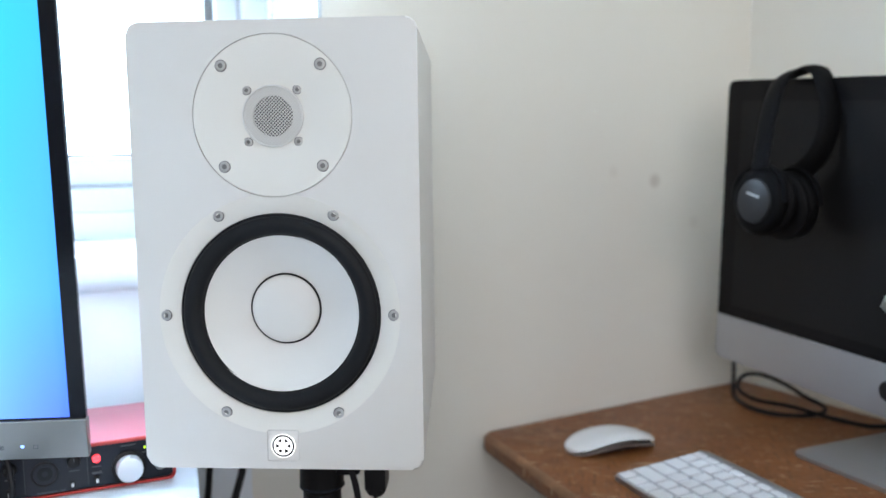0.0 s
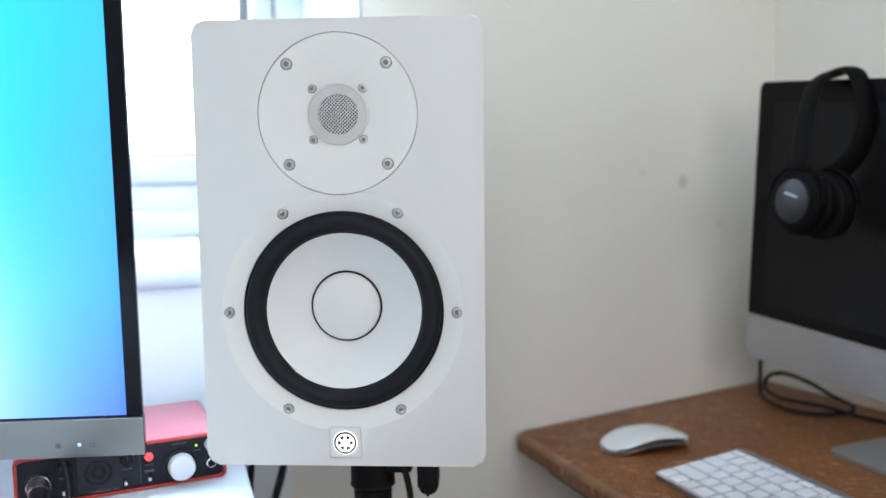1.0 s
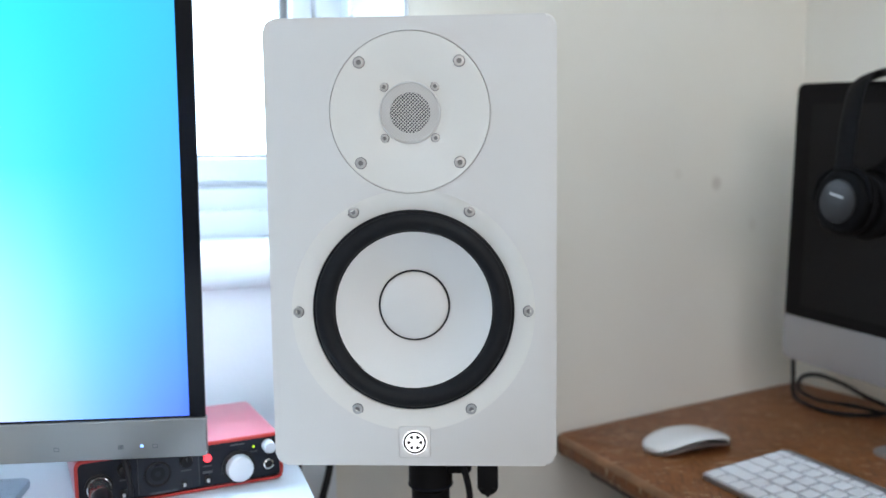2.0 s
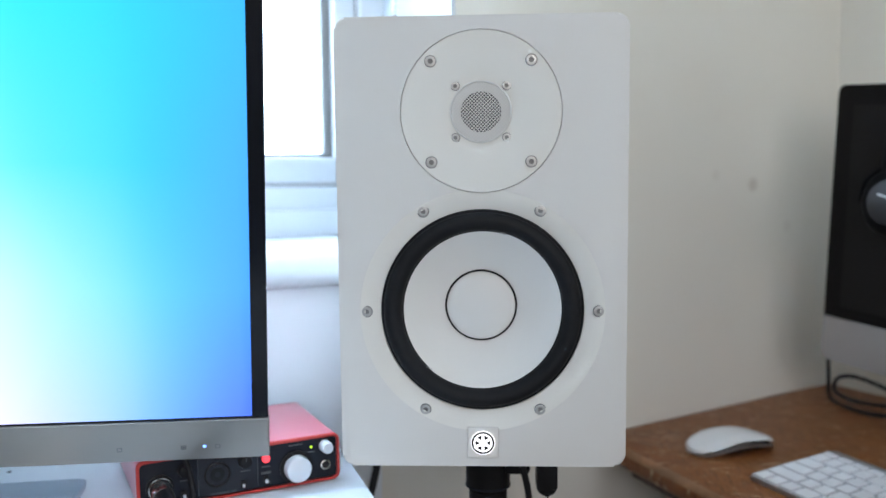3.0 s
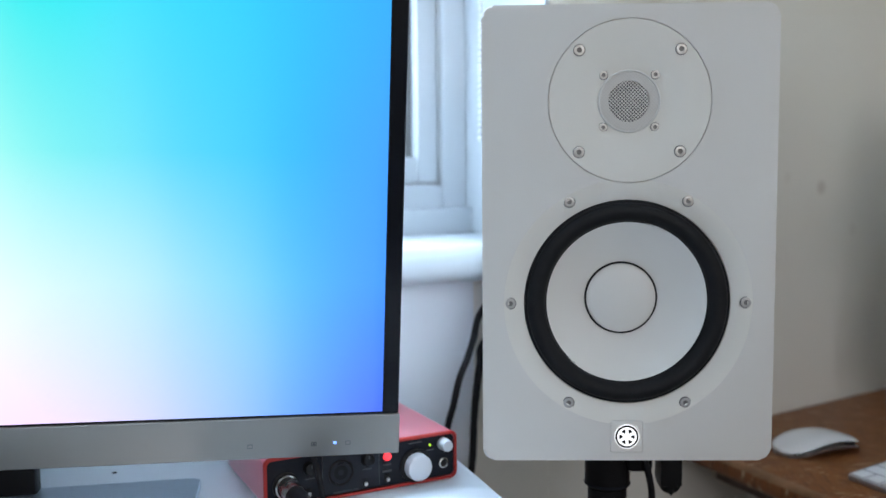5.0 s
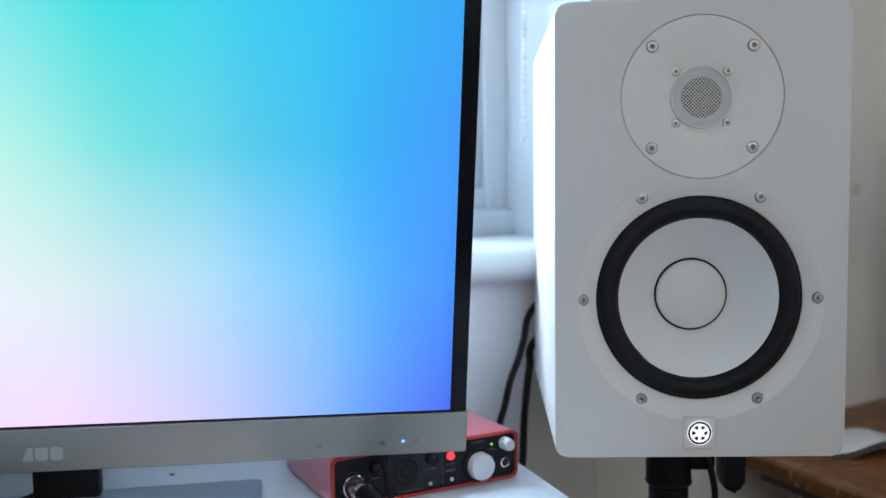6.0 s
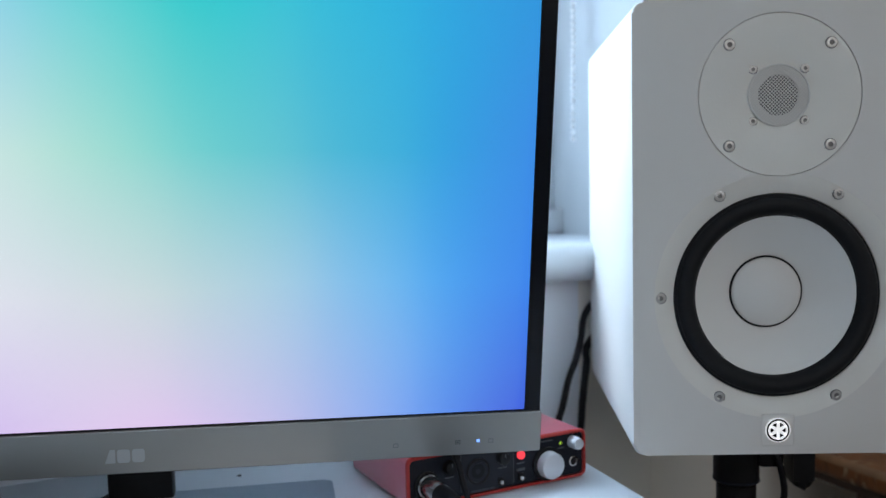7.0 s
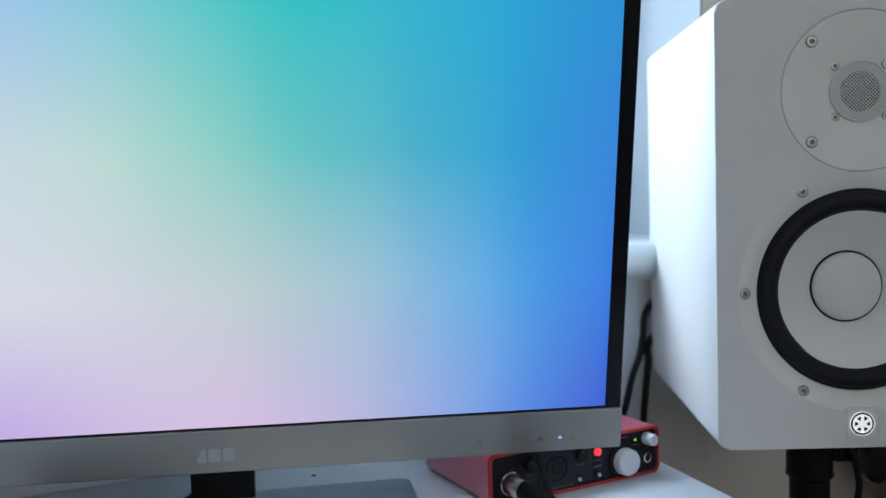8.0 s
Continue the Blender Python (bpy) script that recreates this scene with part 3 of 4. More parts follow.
def build_interface():
    """Red audio interface; local x along its front, y into its depth, z up from the desk."""
    W, Hh, Dp = 0.168, 0.0405, 0.112
    m = Matrix.Translation((-0.3935, 0.5563, DESK_Z)) @ pose(0, 0, 0, 0, 0, 28.7)
    it = thing("audio_interface", m, "small red metal audio interface with black front panel, switched on", "audio interface")
    z0 = 0.0012
    outer = round_rect(0, W, z0, z0 + Hh, 0.006, 5)
    inner = round_rect(0.0022, W - 0.0022, z0 + 0.0022, z0 + Hh - 0.0022, 0.0042, 5)
    bm = bmesh.new()
    vo = [[bm.verts.new((p[0], y, p[1])) for p in outer] for y in (0, Dp)]
    vi = [[bm.verts.new((p[0], y, p[1])) for p in inner] for y in (0, Dp)]
    n = len(outer)
    for i in range(n):
        j = (i + 1) % n
        bm.faces.new((vo[0][i], vo[0][j], vo[1][j], vo[1][i]))
        bm.faces.new((vi[0][i], vi[1][i], vi[1][j], vi[0][j]))
        for k in (0, 1):
            bm.faces.new((vo[k][i], vi[k][i], vi[k][j], vo[k][j]))
    part("shell", bm, RED, it, "red anodised aluminium shell", smooth=40)
    rim = bmesh.new()
    lip = [[rim.verts.new((p[0], y, p[1])) for p in pts] for pts, y in ((round_rect(-0.0004, W + 0.0004, z0 - 0.0004, z0 + Hh + 0.0004, 0.0062, 5), 0.0016),
                                                                        (round_rect(-0.0004, W + 0.0004, z0 - 0.0004, z0 + Hh + 0.0004, 0.0062, 5), -0.0002), (round_rect(0.0004, W - 0.0004, z0 + 0.0004, z0 + Hh - 0.0004, 0.0056, 5), -0.0010),
                                                                        (inner, -0.0010), (inner, 0.0014))]
    for a, b in zip(lip, lip[1:]):
        for i in range(n):
            rim.faces.new((a[i], a[(i + 1) % n], b[(i + 1) % n], b[i]))
    part("front_rim", rim, RIM, it, "front edge with the bevel's red reflection in its colour", smooth=40)
    inset = round_rect(0.0024, W - 0.0024, z0 + 0.0024, z0 + Hh - 0.0024, 0.004, 5)
    part("front_panel", prism(inset, 0.0012, 0.006, axis="y"), PANEL, it, "black front panel")
    part("rear_panel", prism(inset, Dp - 0.006, Dp - 0.001, axis="y"), PANEL, it)
    for x in (0.02, W - 0.02):
        for y in (0.015, Dp - 0.015):
            part("foot", lathe([(0, 0.0025), (0.005, 0.0025), (0.005, 0), (0, 0)], seg=16), BLACKP, it, m=pose(x, y, 0.0025, -90, 0, 0))
    zt = z0 + Hh

    def at(u, v):
        return u * W, zt - v * Hh
    for u0, u1 in ((0.285, 0.575),):
        bm = prism(round_rect(u0 * W, u1 * W, z0 + 0.004, zt - 0.003, 0.002, 3), 0.0004, 0.0013, axis="y")
        part("channel_panel", bm, PANELGREY, it, "dark grey channel field", smooth=0)
    for u, v in ((0.104, 0.590), (0.377, 0.506)):
        x, z = at(u, v)
        jack = part("combo_jack", lathe([(0.0108, 0.0012), (0.0108, -0.0006), (0.0098, -0.0010), (0.0090, -0.0006), (0.0088, 0.004), (0, 0.004)], x, z, 40), BLACKP, it)
        part("socket_core", lathe([(0.0070, 0.0038), (0.0070, 0.0006), (0.0050, 0.0002), (0.0024, 0.0004), (0.0022, 0.0036), (0, 0.0036)], x, z, 28), RUBBER, jack)
        part("latch", box(x - 0.0028, x + 0.0028, -0.0006, 0.002, z + 0.0062, z + 0.0084, 0.0004, 1), PANELGREY, jack)
    for u, v in ((0.222, 0.31), (0.512, 0.31)):
        x, z = at(u, v)
        k = part("gain_knob", lathe([(0.0056, 0.001), (0.0054, -0.002), (0.0048, -0.0046), (0.0042, -0.005), (0, -0.005)], x, z, 28), BLACKP, it)
        part("pointer", box(x - 0.0004, x + 0.0004, -0.0053, -0.0046, z + 0.001, z + 0.0038), PRINT, k, smooth=0)
    for u, v in ((0.215, 0.80), (0.501, 0.788), (0.617, 0.78)):
        x, z = at(u, v)
        sw = part("switch", prism(round_rect(x - 0.0022, x + 0.0022, z - 0.0032, z + 0.0032, 0.0008, 2), -0.0004, 0.0014, axis="y"), BLACKP, it)
        part("toggle", prism(round_rect(x - 0.0011, x + 0.0011, z - 0.0022, z + 0.0006, 0.0005, 2), -0.0026, -0.0002, axis="y"), SILVER, sw, "white switch tip")
    x, z = at(0.618, 0.331)
    part("power_button", lathe([(0.0034, 0.0012), (0.0033, -0.0008), (0.0026, -0.0013), (0, -0.0014)], x, z, 24), LEDRED, it, "glowing red button")
    x, z = at(0.772, 0.615)
    ringp = part("knob_ring", lathe([(0.0142, 0.0012), (0.0142, -0.001), (0.0128, -0.0016), (0, -0.0016)], x, z, 48), BLACKP, it)
    part("volume_knob", lathe([(0.0113, -0.0014), (0.0110, -0.0080), (0.0104, -0.0094), (0.0096, -0.0098), (0, -0.0100)], x, z, 48), SILVER, it, "large silver volume knob")
    x, z = at(0.853, 0.237)
    part("status_light", lathe([(0.0011, 0.0014), (0.0010, 0.0004), (0, 0.0002)], x, z, 14), LEDGREEN, it, "small yellow-green light")
    x, z = at(0.925, 0.245)
    part("phones_knob", lathe([(0.0052, 0.001), (0.0052, -0.006), (0.0045, -0.0095), (0, -0.0098)], x, z, 32), SILVER, it, "small silver headphone knob")
    x, z = at(0.926, 0.657)
    jk = part("phones_jack", lathe([(0.0046, 0.0013), (0.0044, -0.0006), (0.0034, -0.0010), (0.0030, -0.0004), (0.0029, 0.005), (0, 0.005)], x, z, 28), NICKEL, it, "metal ringed headphone jack")
    part("socket_hole", lathe([(0.0029, 0.0008), (0, 0.0009)], x, z, 20), BLACKP, jk)
    for u, v, w, h in ((0.385, 0.90, 0.016, 0.0016), (0.455, 0.90, 0.004, 0.0018), (0.512, 0.52, 0.008, 0.0010), (0.617, 0.50, 0.007, 0.0010), (0.617, 0.63, 0.008, 0.0020), (0.77, 0.14, 0.012, 0.0009), (0.853, 0.34, 0.006, 0.0009), (0.222, 0.52, 0.008, 0.0010)):
        x, z = at(u, v)
        part("print_bar", box(x - w / 2, x + w / 2, 0.0002, 0.0008, z - h / 2, z + h / 2), PRINT, it, smooth=0)
    for u in (0.285, 0.575):
        x, _ = at(u, 0)
        part("divider_line", box(x - 0.0003, x + 0.0003, 0.0004, 0.0013, z0 + 0.005, zt - 0.004), PRINT, it, smooth=0)
    # plug in the first input
    x, z = at(0.104, 0.590)
    plug = thing("microphone_plug", m.copy(), "silver cable plug with black boot in the red interface", "cable plug")
    part("barrel", lathe([(0, 0.002), (0.0090, 0.002), (0.0096, -0.0005), (0.0096, -0.0036), (0.0087, -0.0046), (0.0087, -0.0180), (0.0083, -0.0212), (0.0080, -0.024), (0, -0.024)], x, z, 36), NICKEL, plug, "shiny nickel plug barrel")
    part("boot", lathe([(0.0078, -0.0235), (0.0072, -0.038), (0.0048, -0.056), (0.0034, -0.062), (0, -0.062)], x, z, 28), BLACKP, plug)
    part("cable", tube([(x, -0.058, z), (x + 0.001, -0.085, z - 0.002), (x + 0.004, -0.130, z - 0.013), (x + 0.02, -0.21, 0.0045), (x + 0.06, -0.30, 0.0040)], 0.0032), CABLE, plug)
    return it


build_interface()


def cable(pts, r, label):
    return tagged(part("cable", tube(pts, r, 12, 10), CABLE), label, "cable", "black cables")


cable([(-0.3562, 0.5625, 0.7965), (-0.3530, 0.5610, 0.788), (-0.3490, 0.5560, 0.772), (-0.3440, 0.5400, 0.7632), (-0.330, 0.47, 0.7625), (-0.29, 0.36, 0.7625)], 0.0023,
      "thin black cable hanging down in front of the red interface")
cable([(-0.639, 0.602, 0.97), (-0.638, 0.601, 0.85), (-0.637, 0.600, 0.790), (-0.634, 0.590, 0.762), (-0.640, 0.540, 0.7635), (-0.66, 0.46, 0.7635)], 0.0027, "black monitor cable hanging behind the screen onto the desk")
cable([(-0.190, 0.8125, 0.905), (-0.2215, 0.803, 0.872), (-0.230, 0.786, 0.846), (-0.2365, 0.773, 0.828), (-0.2445, 0.770, 0.808), (-0.2505, 0.770, 0.782), (-0.2570, 0.770, 0.756), (-0.262, 0.765, 0.70), (-0.275, 0.74, 0.50), (-0.30, 0.66, 0.006)], 0.0034,
      "black cable drooping from behind the white speaker")
cable([(-0.185, 0.8125, 0.870), (-0.2195, 0.806, 0.838), (-0.2235, 0.795, 0.818), (-0.2275, 0.790, 0.790), (-0.2300, 0.790, 0.760), (-0.2325, 0.790, 0.712), (-0.245, 0.775, 0.65), (-0.265, 0.76, 0.50), (-0.255, 0.73, 0.006)], 0.0038,
      "black power cable hanging below the white speaker")


# ---- loudspeaker and its stand ----
def build_screw(r):
    bm = lathe([(r * 0.88, 0.0012), (r * 0.88, -0.0004), (r * 0.80, -0.0008), (r * 0.46, -0.0009), (r * 0.41, -0.0007), (r * 0.41, 0.0002)], seg=24)
    return bm


def build_speaker():
    sp = thing("studio_speaker", Matrix.Translation((-0.1205, 0.527, 0.8045)), "white two-way studio speaker with white cone on a black stand", "speaker")
    w, h, d = 0.1042, 0.3265, 0.278
    bm = prism(round_rect(-w, w, 0, h, 0.0085, 6), 0, d, 0.0022, 3, "y")
    for v in bm.verts:
        if v.co.y > d / 2:
            v.co.x += -0.0140 if v.co.x > 0 else 0.0072
    cab = new("cabinet", finish(bm, "cabinet", CABINET, 30))
    cz, tz = 0.1155, 0.2592
    cut_w = lathe([(0, -0.01), (0.0888, -0.01), (0.0888, 0.00008), (0.0860, 0.0005), (0.0800, 0.0020), (0.0742, 0.0046), (0.0735, 0.05), (0, 0.05)], 0, cz, 128)
    cut_t = lathe([(0, -0.01), (0.0577, -0.01), (0.0577, 0.012), (0, 0.012)], 0, tz, 128)
    bz = 0.0178
    cut_b = prism(round_rect(-0.01185, 0.01185, bz - 0.01185, bz + 0.01185, 0.0015, 3), -0.01, 0.0030, axis="y")
    carve(cab, [cut_w, cut_t, cut_b])
    cab.data.materials.append(PLATE)
    for p in cab.data.polygons:
        c = p.center
        if c.y > 0.00006 and c.y < 0.02 and math.hypot(c.x, c.z - cz) < 0.0887:
            p.material_index = 1
    cab.parent = sp
    part("tweeter_plate", lathe([(0.0573, 0.010), (0.0573, 0.0006), (0.0569, 0.0001), (0.045, 0.0004), (0.032, 0.0014), (0.0250, 0.0026), (0.0222, 0.0034), (0.0216, 0.0060), (0, 0.0062)], 0, tz, 128), PLATE, sp, "round white tweeter plate")
    part("grille_backing", lathe([(0.0216, 0.0030), (0.0146, 0.0029), (0.0144, 0.0060)], 0, tz, 64), GRILLBACK, sp)
    part("tweeter_dome", lathe([(0.0150, 0.0058), (0.0125, 0.0050), (0.0100, 0.0040), (0.005, 0.0032), (0, 0.0030)], 0, tz, 48), DOME, sp, "grey tweeter dome behind mesh")
    bm = bmesh.new()
    R, pitch, t = 0.0214, 0.00178, 0.00025
    for s in (1, -1):
        rot = Matrix.Translation((0, 0, tz)) @ Matrix.Rotation(radians(45 * s), 4, "Y")
        k = -int(R / pitch)
        while k * pitch < R:
            a = k * pitch
            L = math.sqrt(max(R * R - a * a, 0))
            if L > 0.001:
                b2 = box(a - t, a + t, 0.0022 + 0.00004 * s, 0.0028 + 0.00004 * s, -L, L)
                b2.transform(rot)
                me = bpy.data.meshes.new("wire")
                b2.to_mesh(me)
                b2.free()
                bm.from_mesh(me)
                bpy.data.meshes.remove(me)
            k += 1
    part("tweeter_grille", bm, MESHW, sp, "fine silver wire mesh grille", smooth=0)
    part("grille_rim", lathe([(0.0222, 0.0034), (0.0220, 0.0018), (0.0212, 0.0016), (0.0208, 0.0022), (0.0208, 0.0036)], 0, tz, 72), MESHW, sp)
    prof = [(0.0741, 0.0075), (0.0737, 0.0046), (0.0722, 0.0042)]
    for i in range(17):
        a = math.pi * i / 16
        prof.append((0.0653 + 0.0067 * math.cos(a), 0.0040 + 0.0022 * i / 16 - 0.0052 * math.sin(a)))
    prof += [(0.0580, 0.0066), (0.0570, 0.0095)]
    part("surround", lathe(prof, 0, cz, 128), RUBBER, sp, "black rubber surround")
    kx, kz = -0.0009, cz + 0.0005
    cone = [(0.0587, 0.0060)] + [(0.0583 - 0.0318 * i / 12, 0.0062 + 0.0202 * (i / 12) ** 0.86) for i in range(13)] + [(0.0256, 0.0285)]
    part("cone", lathe(cone, kx, kz, 128), CONE, sp, "smooth white woofer cone")
    part("cone_gap", lathe([(0.0272, 0.0262), (0.0266, 0.0252), (0.0258, 0.0252), (0.0253, 0.0262)], kx, kz, 96), RUBBER, sp, "thin black ring round the dust cap")
    part("dust_cap", lathe([(0.0257, 0.0262), (0.0256, 0.0250)] + [(0.0255 * math.cos(radians(a)), 0.0248 - 0.0078 * math.sin(radians(a))) for a in range(6, 90, 7)] + [(0, 0.0170)], kx, kz, 96), CONE, sp, "white domed dust cap")
    part("back_plate", box(-0.080, 0.075, d - 0.0005, d + 0.002, 0.03, 0.27, 0.0008, 1), BLACKP, sp)
    places = [(sx * 0.0356, tz + sz * 0.0356, 0.0043, 0.0000) for sx in (-1, 1) for sz in (-1, 1)]
    places += [(sx * 0.0183, tz + sz * 0.0183, 0.0034, 0.0024) for sx in (-1, 1) for sz in (-1, 1)]
    places += [(0.0842 * math.cos(radians(60 * i)), cz + 0.0842 * math.sin(radians(60 * i)), 0.0043, 0.0009) for i in range(6)]
    rng = random.Random(4)
    head = finish(build_screw(1.0 * 0.0043), "screw", STEEL)
    hexm = finish(lathe([(0.0022, -0.0006), (0.0019, -0.0002), (0, -0.0001)], seg=6), "hex_socket", RECESS, 0)
    gapm = finish(lathe([(0.0043, 0.0006), (0.0043, -0.00015), (0.0036, -0.00015)], seg=24), "screw_well", RECESS)
    for x, z, r, y in places:
        s = new("screw", head)
        s.matrix_basis = Matrix.Translation((x, y, z)) @ Matrix.Rotation(rng.uniform(0, 6), 4, "Y") @ Matrix.Scale(r / 0.0043, 4)
        s.parent = sp
        hs = new("hex_socket", hexm)
        hs.parent = s
        well = new("screw_well", gapm)
        well.parent = s
    badge = part("badge", prism(round_rect(-0.0117, 0.0117, bz - 0.0117, bz + 0.0117, 0.0014, 3), -0.0002, 0.0032, 0.0004, 1, "y"), CABINET, sp, "square white badge plate")
    part("badge_disc", lathe([(0.0085, 0.0002), (0.0084, -0.0007), (0, -0.0007)], 0, bz, 48), BLACKP, badge)
    part("badge_rim", lathe([(0.0089, 0.0), (0.0088, -0.0010), (0.0085, -0.0010), (0.0084, -0.0004)], 0, bz, 48), LIT, badge, "thin glowing white rim")
    part("badge_ring", lathe([(0.0070, -0.0006), (0.0069, -0.0011), (0.0057, -0.0011), (0.0056, -0.0006)], 0, bz, 48), LIT, badge, "glowing white ring")
    bm = bmesh.new()
    pts = []
    for i in range(6):
        a = radians(90 + 60 * i)
        u, v = Vector((math.cos(a), math.sin(a))), Vector((-math.sin(a), math.cos(a)))
        for q in (u * 0.0060 - v * 0.0009, u * 0.0060 + v * 0.0009):
            pts.append((q.x, bz + q.y))
        q = (u * math.cos(radians(30)) + v * math.sin(radians(30))) * 0.0022
        pts.append((q.x, bz + q.y))
    prism(pts, -0.0011, -0.0006, axis="y", bm=bm)
    part("badge_star", bm, LIT, badge, "glowing six-armed shape", smooth=0)
    return sp


build_speaker()


def build_stand():
    st = thing("speaker_stand", Matrix.Translation((-0.117, 0.640, 0)), "black metal pole stand holding the white speaker", "speaker stand")

    def up(profile, seg=40):
        bm = lathe([(r, y) for r, y in profile], seg=seg)
        bm.transform(Matrix.Rotation(radians(90), 4, "X"))
        return bm
    part("pole", up([(0, 0.03), (0.0165, 0.03), (0.0165, 0.745), (0, 0.745)]), BLACKP, st)
    part("collar", up([(0.0166, 0.746), (0.0186, 0.7475), (0.0190, 0.751), (0.0190, 0.785), (0.0200, 0.790), (0.0200, 0.797), (0, 0.797)]), BLACKP, st, "black plastic clamp collar")
    part("trim_ring", up([(0.0191, 0.7480), (0.0196, 0.7485), (0.0196, 0.7498), (0.0191, 0.7504)]), PANELGREY, st, "thin grey ring")
    part("top_plate", box(-0.075, 0.075, -0.075, 0.075, 0.7972, 0.8042, 0.002), BLACKP, st)
    part("clamp_lug", box(0.014, 0.036, -0.016, 0.006, 0.762, 0.796, 0.004), BLACKP, st)
    part("clamp_bolt", tube([(0.020, -0.012, 0.787), (0.044, -0.012, 0.787)], 0.0032, 2, 12), STEEL, st, "small steel clamp bolt")
    part("clamp_knob", prism(round_rect(0.041, 0.0585, 0.745, 0.790, 0.008), -0.022, 0.002, 0.005, 3, "y"), BLACKP, st, "black clamp knob")
    part("safety_cord", tube([(0.022, -0.017, 0.783), (0.029, -0.019, 0.770), (0.0335, -0.019, 0.752), (0.034, -0.018, 0.735), (0.027, -0.017, 0.70), (0.020, -0.013, 0.66), (0.016, -0.008, 0.64)], 0.0028), CABLE, st)
    part("foot_plate", up([(0, 0.0), (0.15, 0.0), (0.15, 0.008), (0.03, 0.014), (0.0165, 0.032), (0, 0.032)]), BLACKP, st)
    return st


build_stand()


# ---- brown desk and what stands on it ----
def build_brown_desk():
    desk = thing("wooden_desk", Matrix(), "old worn brown wooden desk in the room's corner", "desk")
    bl = Vector((0.011, 0.952, 0))
    e = Vector((0.43, -0.9028, 0))
    c = [bl, bl + e * 0.62, AB - AIN * 0.003 - ADIR * 0.004 + BDIR * 1.30, AB - AIN * 0.003 - ADIR * 0.004]
    r = 0.014
    out = [c[0] + e * r, *[c[0] + e * r * (1 - math.sin(radians(a))) * 1.0 + ADIR * r * (1 - math.cos(radians(a))) for a in (30, 60)], c[0] + ADIR * r]
    pts = [(p.x, p.y) for p in [*out[::-1][:1], *out[1:3][::-1], out[0], c[1], c[2], c[3]]]
    top = part("desktop", prism(pts, BROWN_Z - 0.024, BROWN_Z, 0.007, 3), WOOD, desk, "worn brown wooden top with scratches")
    top.data.materials.append(WOODWORN)
    for p in top.data.polygons:
        if 0.15 < p.normal.z < 0.97:
            p.material_index = 1
    # apron, moulding and legs carry the top's shade in their colour
    i0, i1 = bl + e * 0.10 + ADIR * 0.045, bl + e * 0.60 + ADIR * 0.045
    part("side_apron", prism([(p.x, p.y) for p in (i0, i1, i1 + ADIR * 0.018, i0 + ADIR * 0.018)], BROWN_Z - 0.15, BROWN_Z - 0.0242, 0.002, 1), WOODSHADE, desk)
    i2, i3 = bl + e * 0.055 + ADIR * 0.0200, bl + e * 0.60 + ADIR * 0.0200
    part("moulding", prism([(p.x, p.y) for p in (i2, i3, i3 + ADIR * 0.012, i2 + ADIR * 0.012)], BROWN_Z - 0.040, BROWN_Z - 0.0243, 0.003, 2), WOODSHADE, desk)
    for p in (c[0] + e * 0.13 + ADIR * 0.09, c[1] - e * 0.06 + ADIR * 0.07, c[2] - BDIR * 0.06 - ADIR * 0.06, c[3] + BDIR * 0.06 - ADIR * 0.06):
        part("leg", box(p.x - 0.022, p.x + 0.022, p.y - 0.022, p.y + 0.022, 0, BROWN_Z - 0.0245, 0.004), WOODSHADE, desk)
    return desk


build_brown_desk()


def build_mouse():
    m = Matrix.Translation((0.1600, 0.902, BROWN_Z)) @ pose(0, 0, 0, 0, 0, 26)
    ms = thing("computer_mouse", m, "glossy white low arched computer mouse on the wooden desk", "mouse")

    def shell(nu, nv, f):
        bm = bmesh.new()
        rows = []
        for i in range(nu + 1):
            u = -1 + 2 * i / nu
            rows.append([bm.verts.new(f(u, -1 + 2 * j / nv)) for j in range(nv + 1)])
        for i in range(nu):
            for j in range(nv):
                bm.faces.new((rows[i][j], rows[i + 1][j], rows[i + 1][j + 1], rows[i][j + 1]))
        return bm

    def plan(u, v):
        a = math.sin(u * math.pi / 2)
        half = 0.0285 * (1 - abs(a) ** 4.0) ** 0.45 if abs(a) < 1 else 0.0
        return 0.0545 * a, half * math.sin(v * math.pi / 2)

    def arch(x):
        k = x / 0.0545
        return 0.0205 - 0.0125 * k * k

    def top(u, v):
        x, y = plan(u, v)
        s = abs(math.sin(v * math.pi / 2))
        return x, y, arch(x) - 0.0045 * s ** 4

    def under(u, v):
        x, y = plan(u, v)
        k = x / 0.0545
        return x * 0.985, y * 0.96, max(0.0016, arch(x) - 0.0115 + 0.004 * k * k)
    bm = shell(28, 16, top)
    me = bpy.data.meshes.new("t")
    b2 = shell(28, 16, under)
    b2.to_mesh(me)
    b2.free()
    part("shell", bm, MOUSEW, ms, "white polished top shell", smooth=60)
    b3 = bmesh.new()
    b3.from_mesh(me)
    bpy.data.meshes.remove(me)
    bmesh.ops.solidify(b3, geom=list(b3.faces), thickness=0.0012)
    part("underside", b3, ALU, ms, "dull aluminium underside", smooth=60)
    for s in (-1, 1):
        part("skid", box(-0.045, 0.045, s * 0.014 - 0.0015, s * 0.014 + 0.0015, 0.0, 0.008, 0.0006, 1), BLACKP, ms)
    return ms


build_mouse()


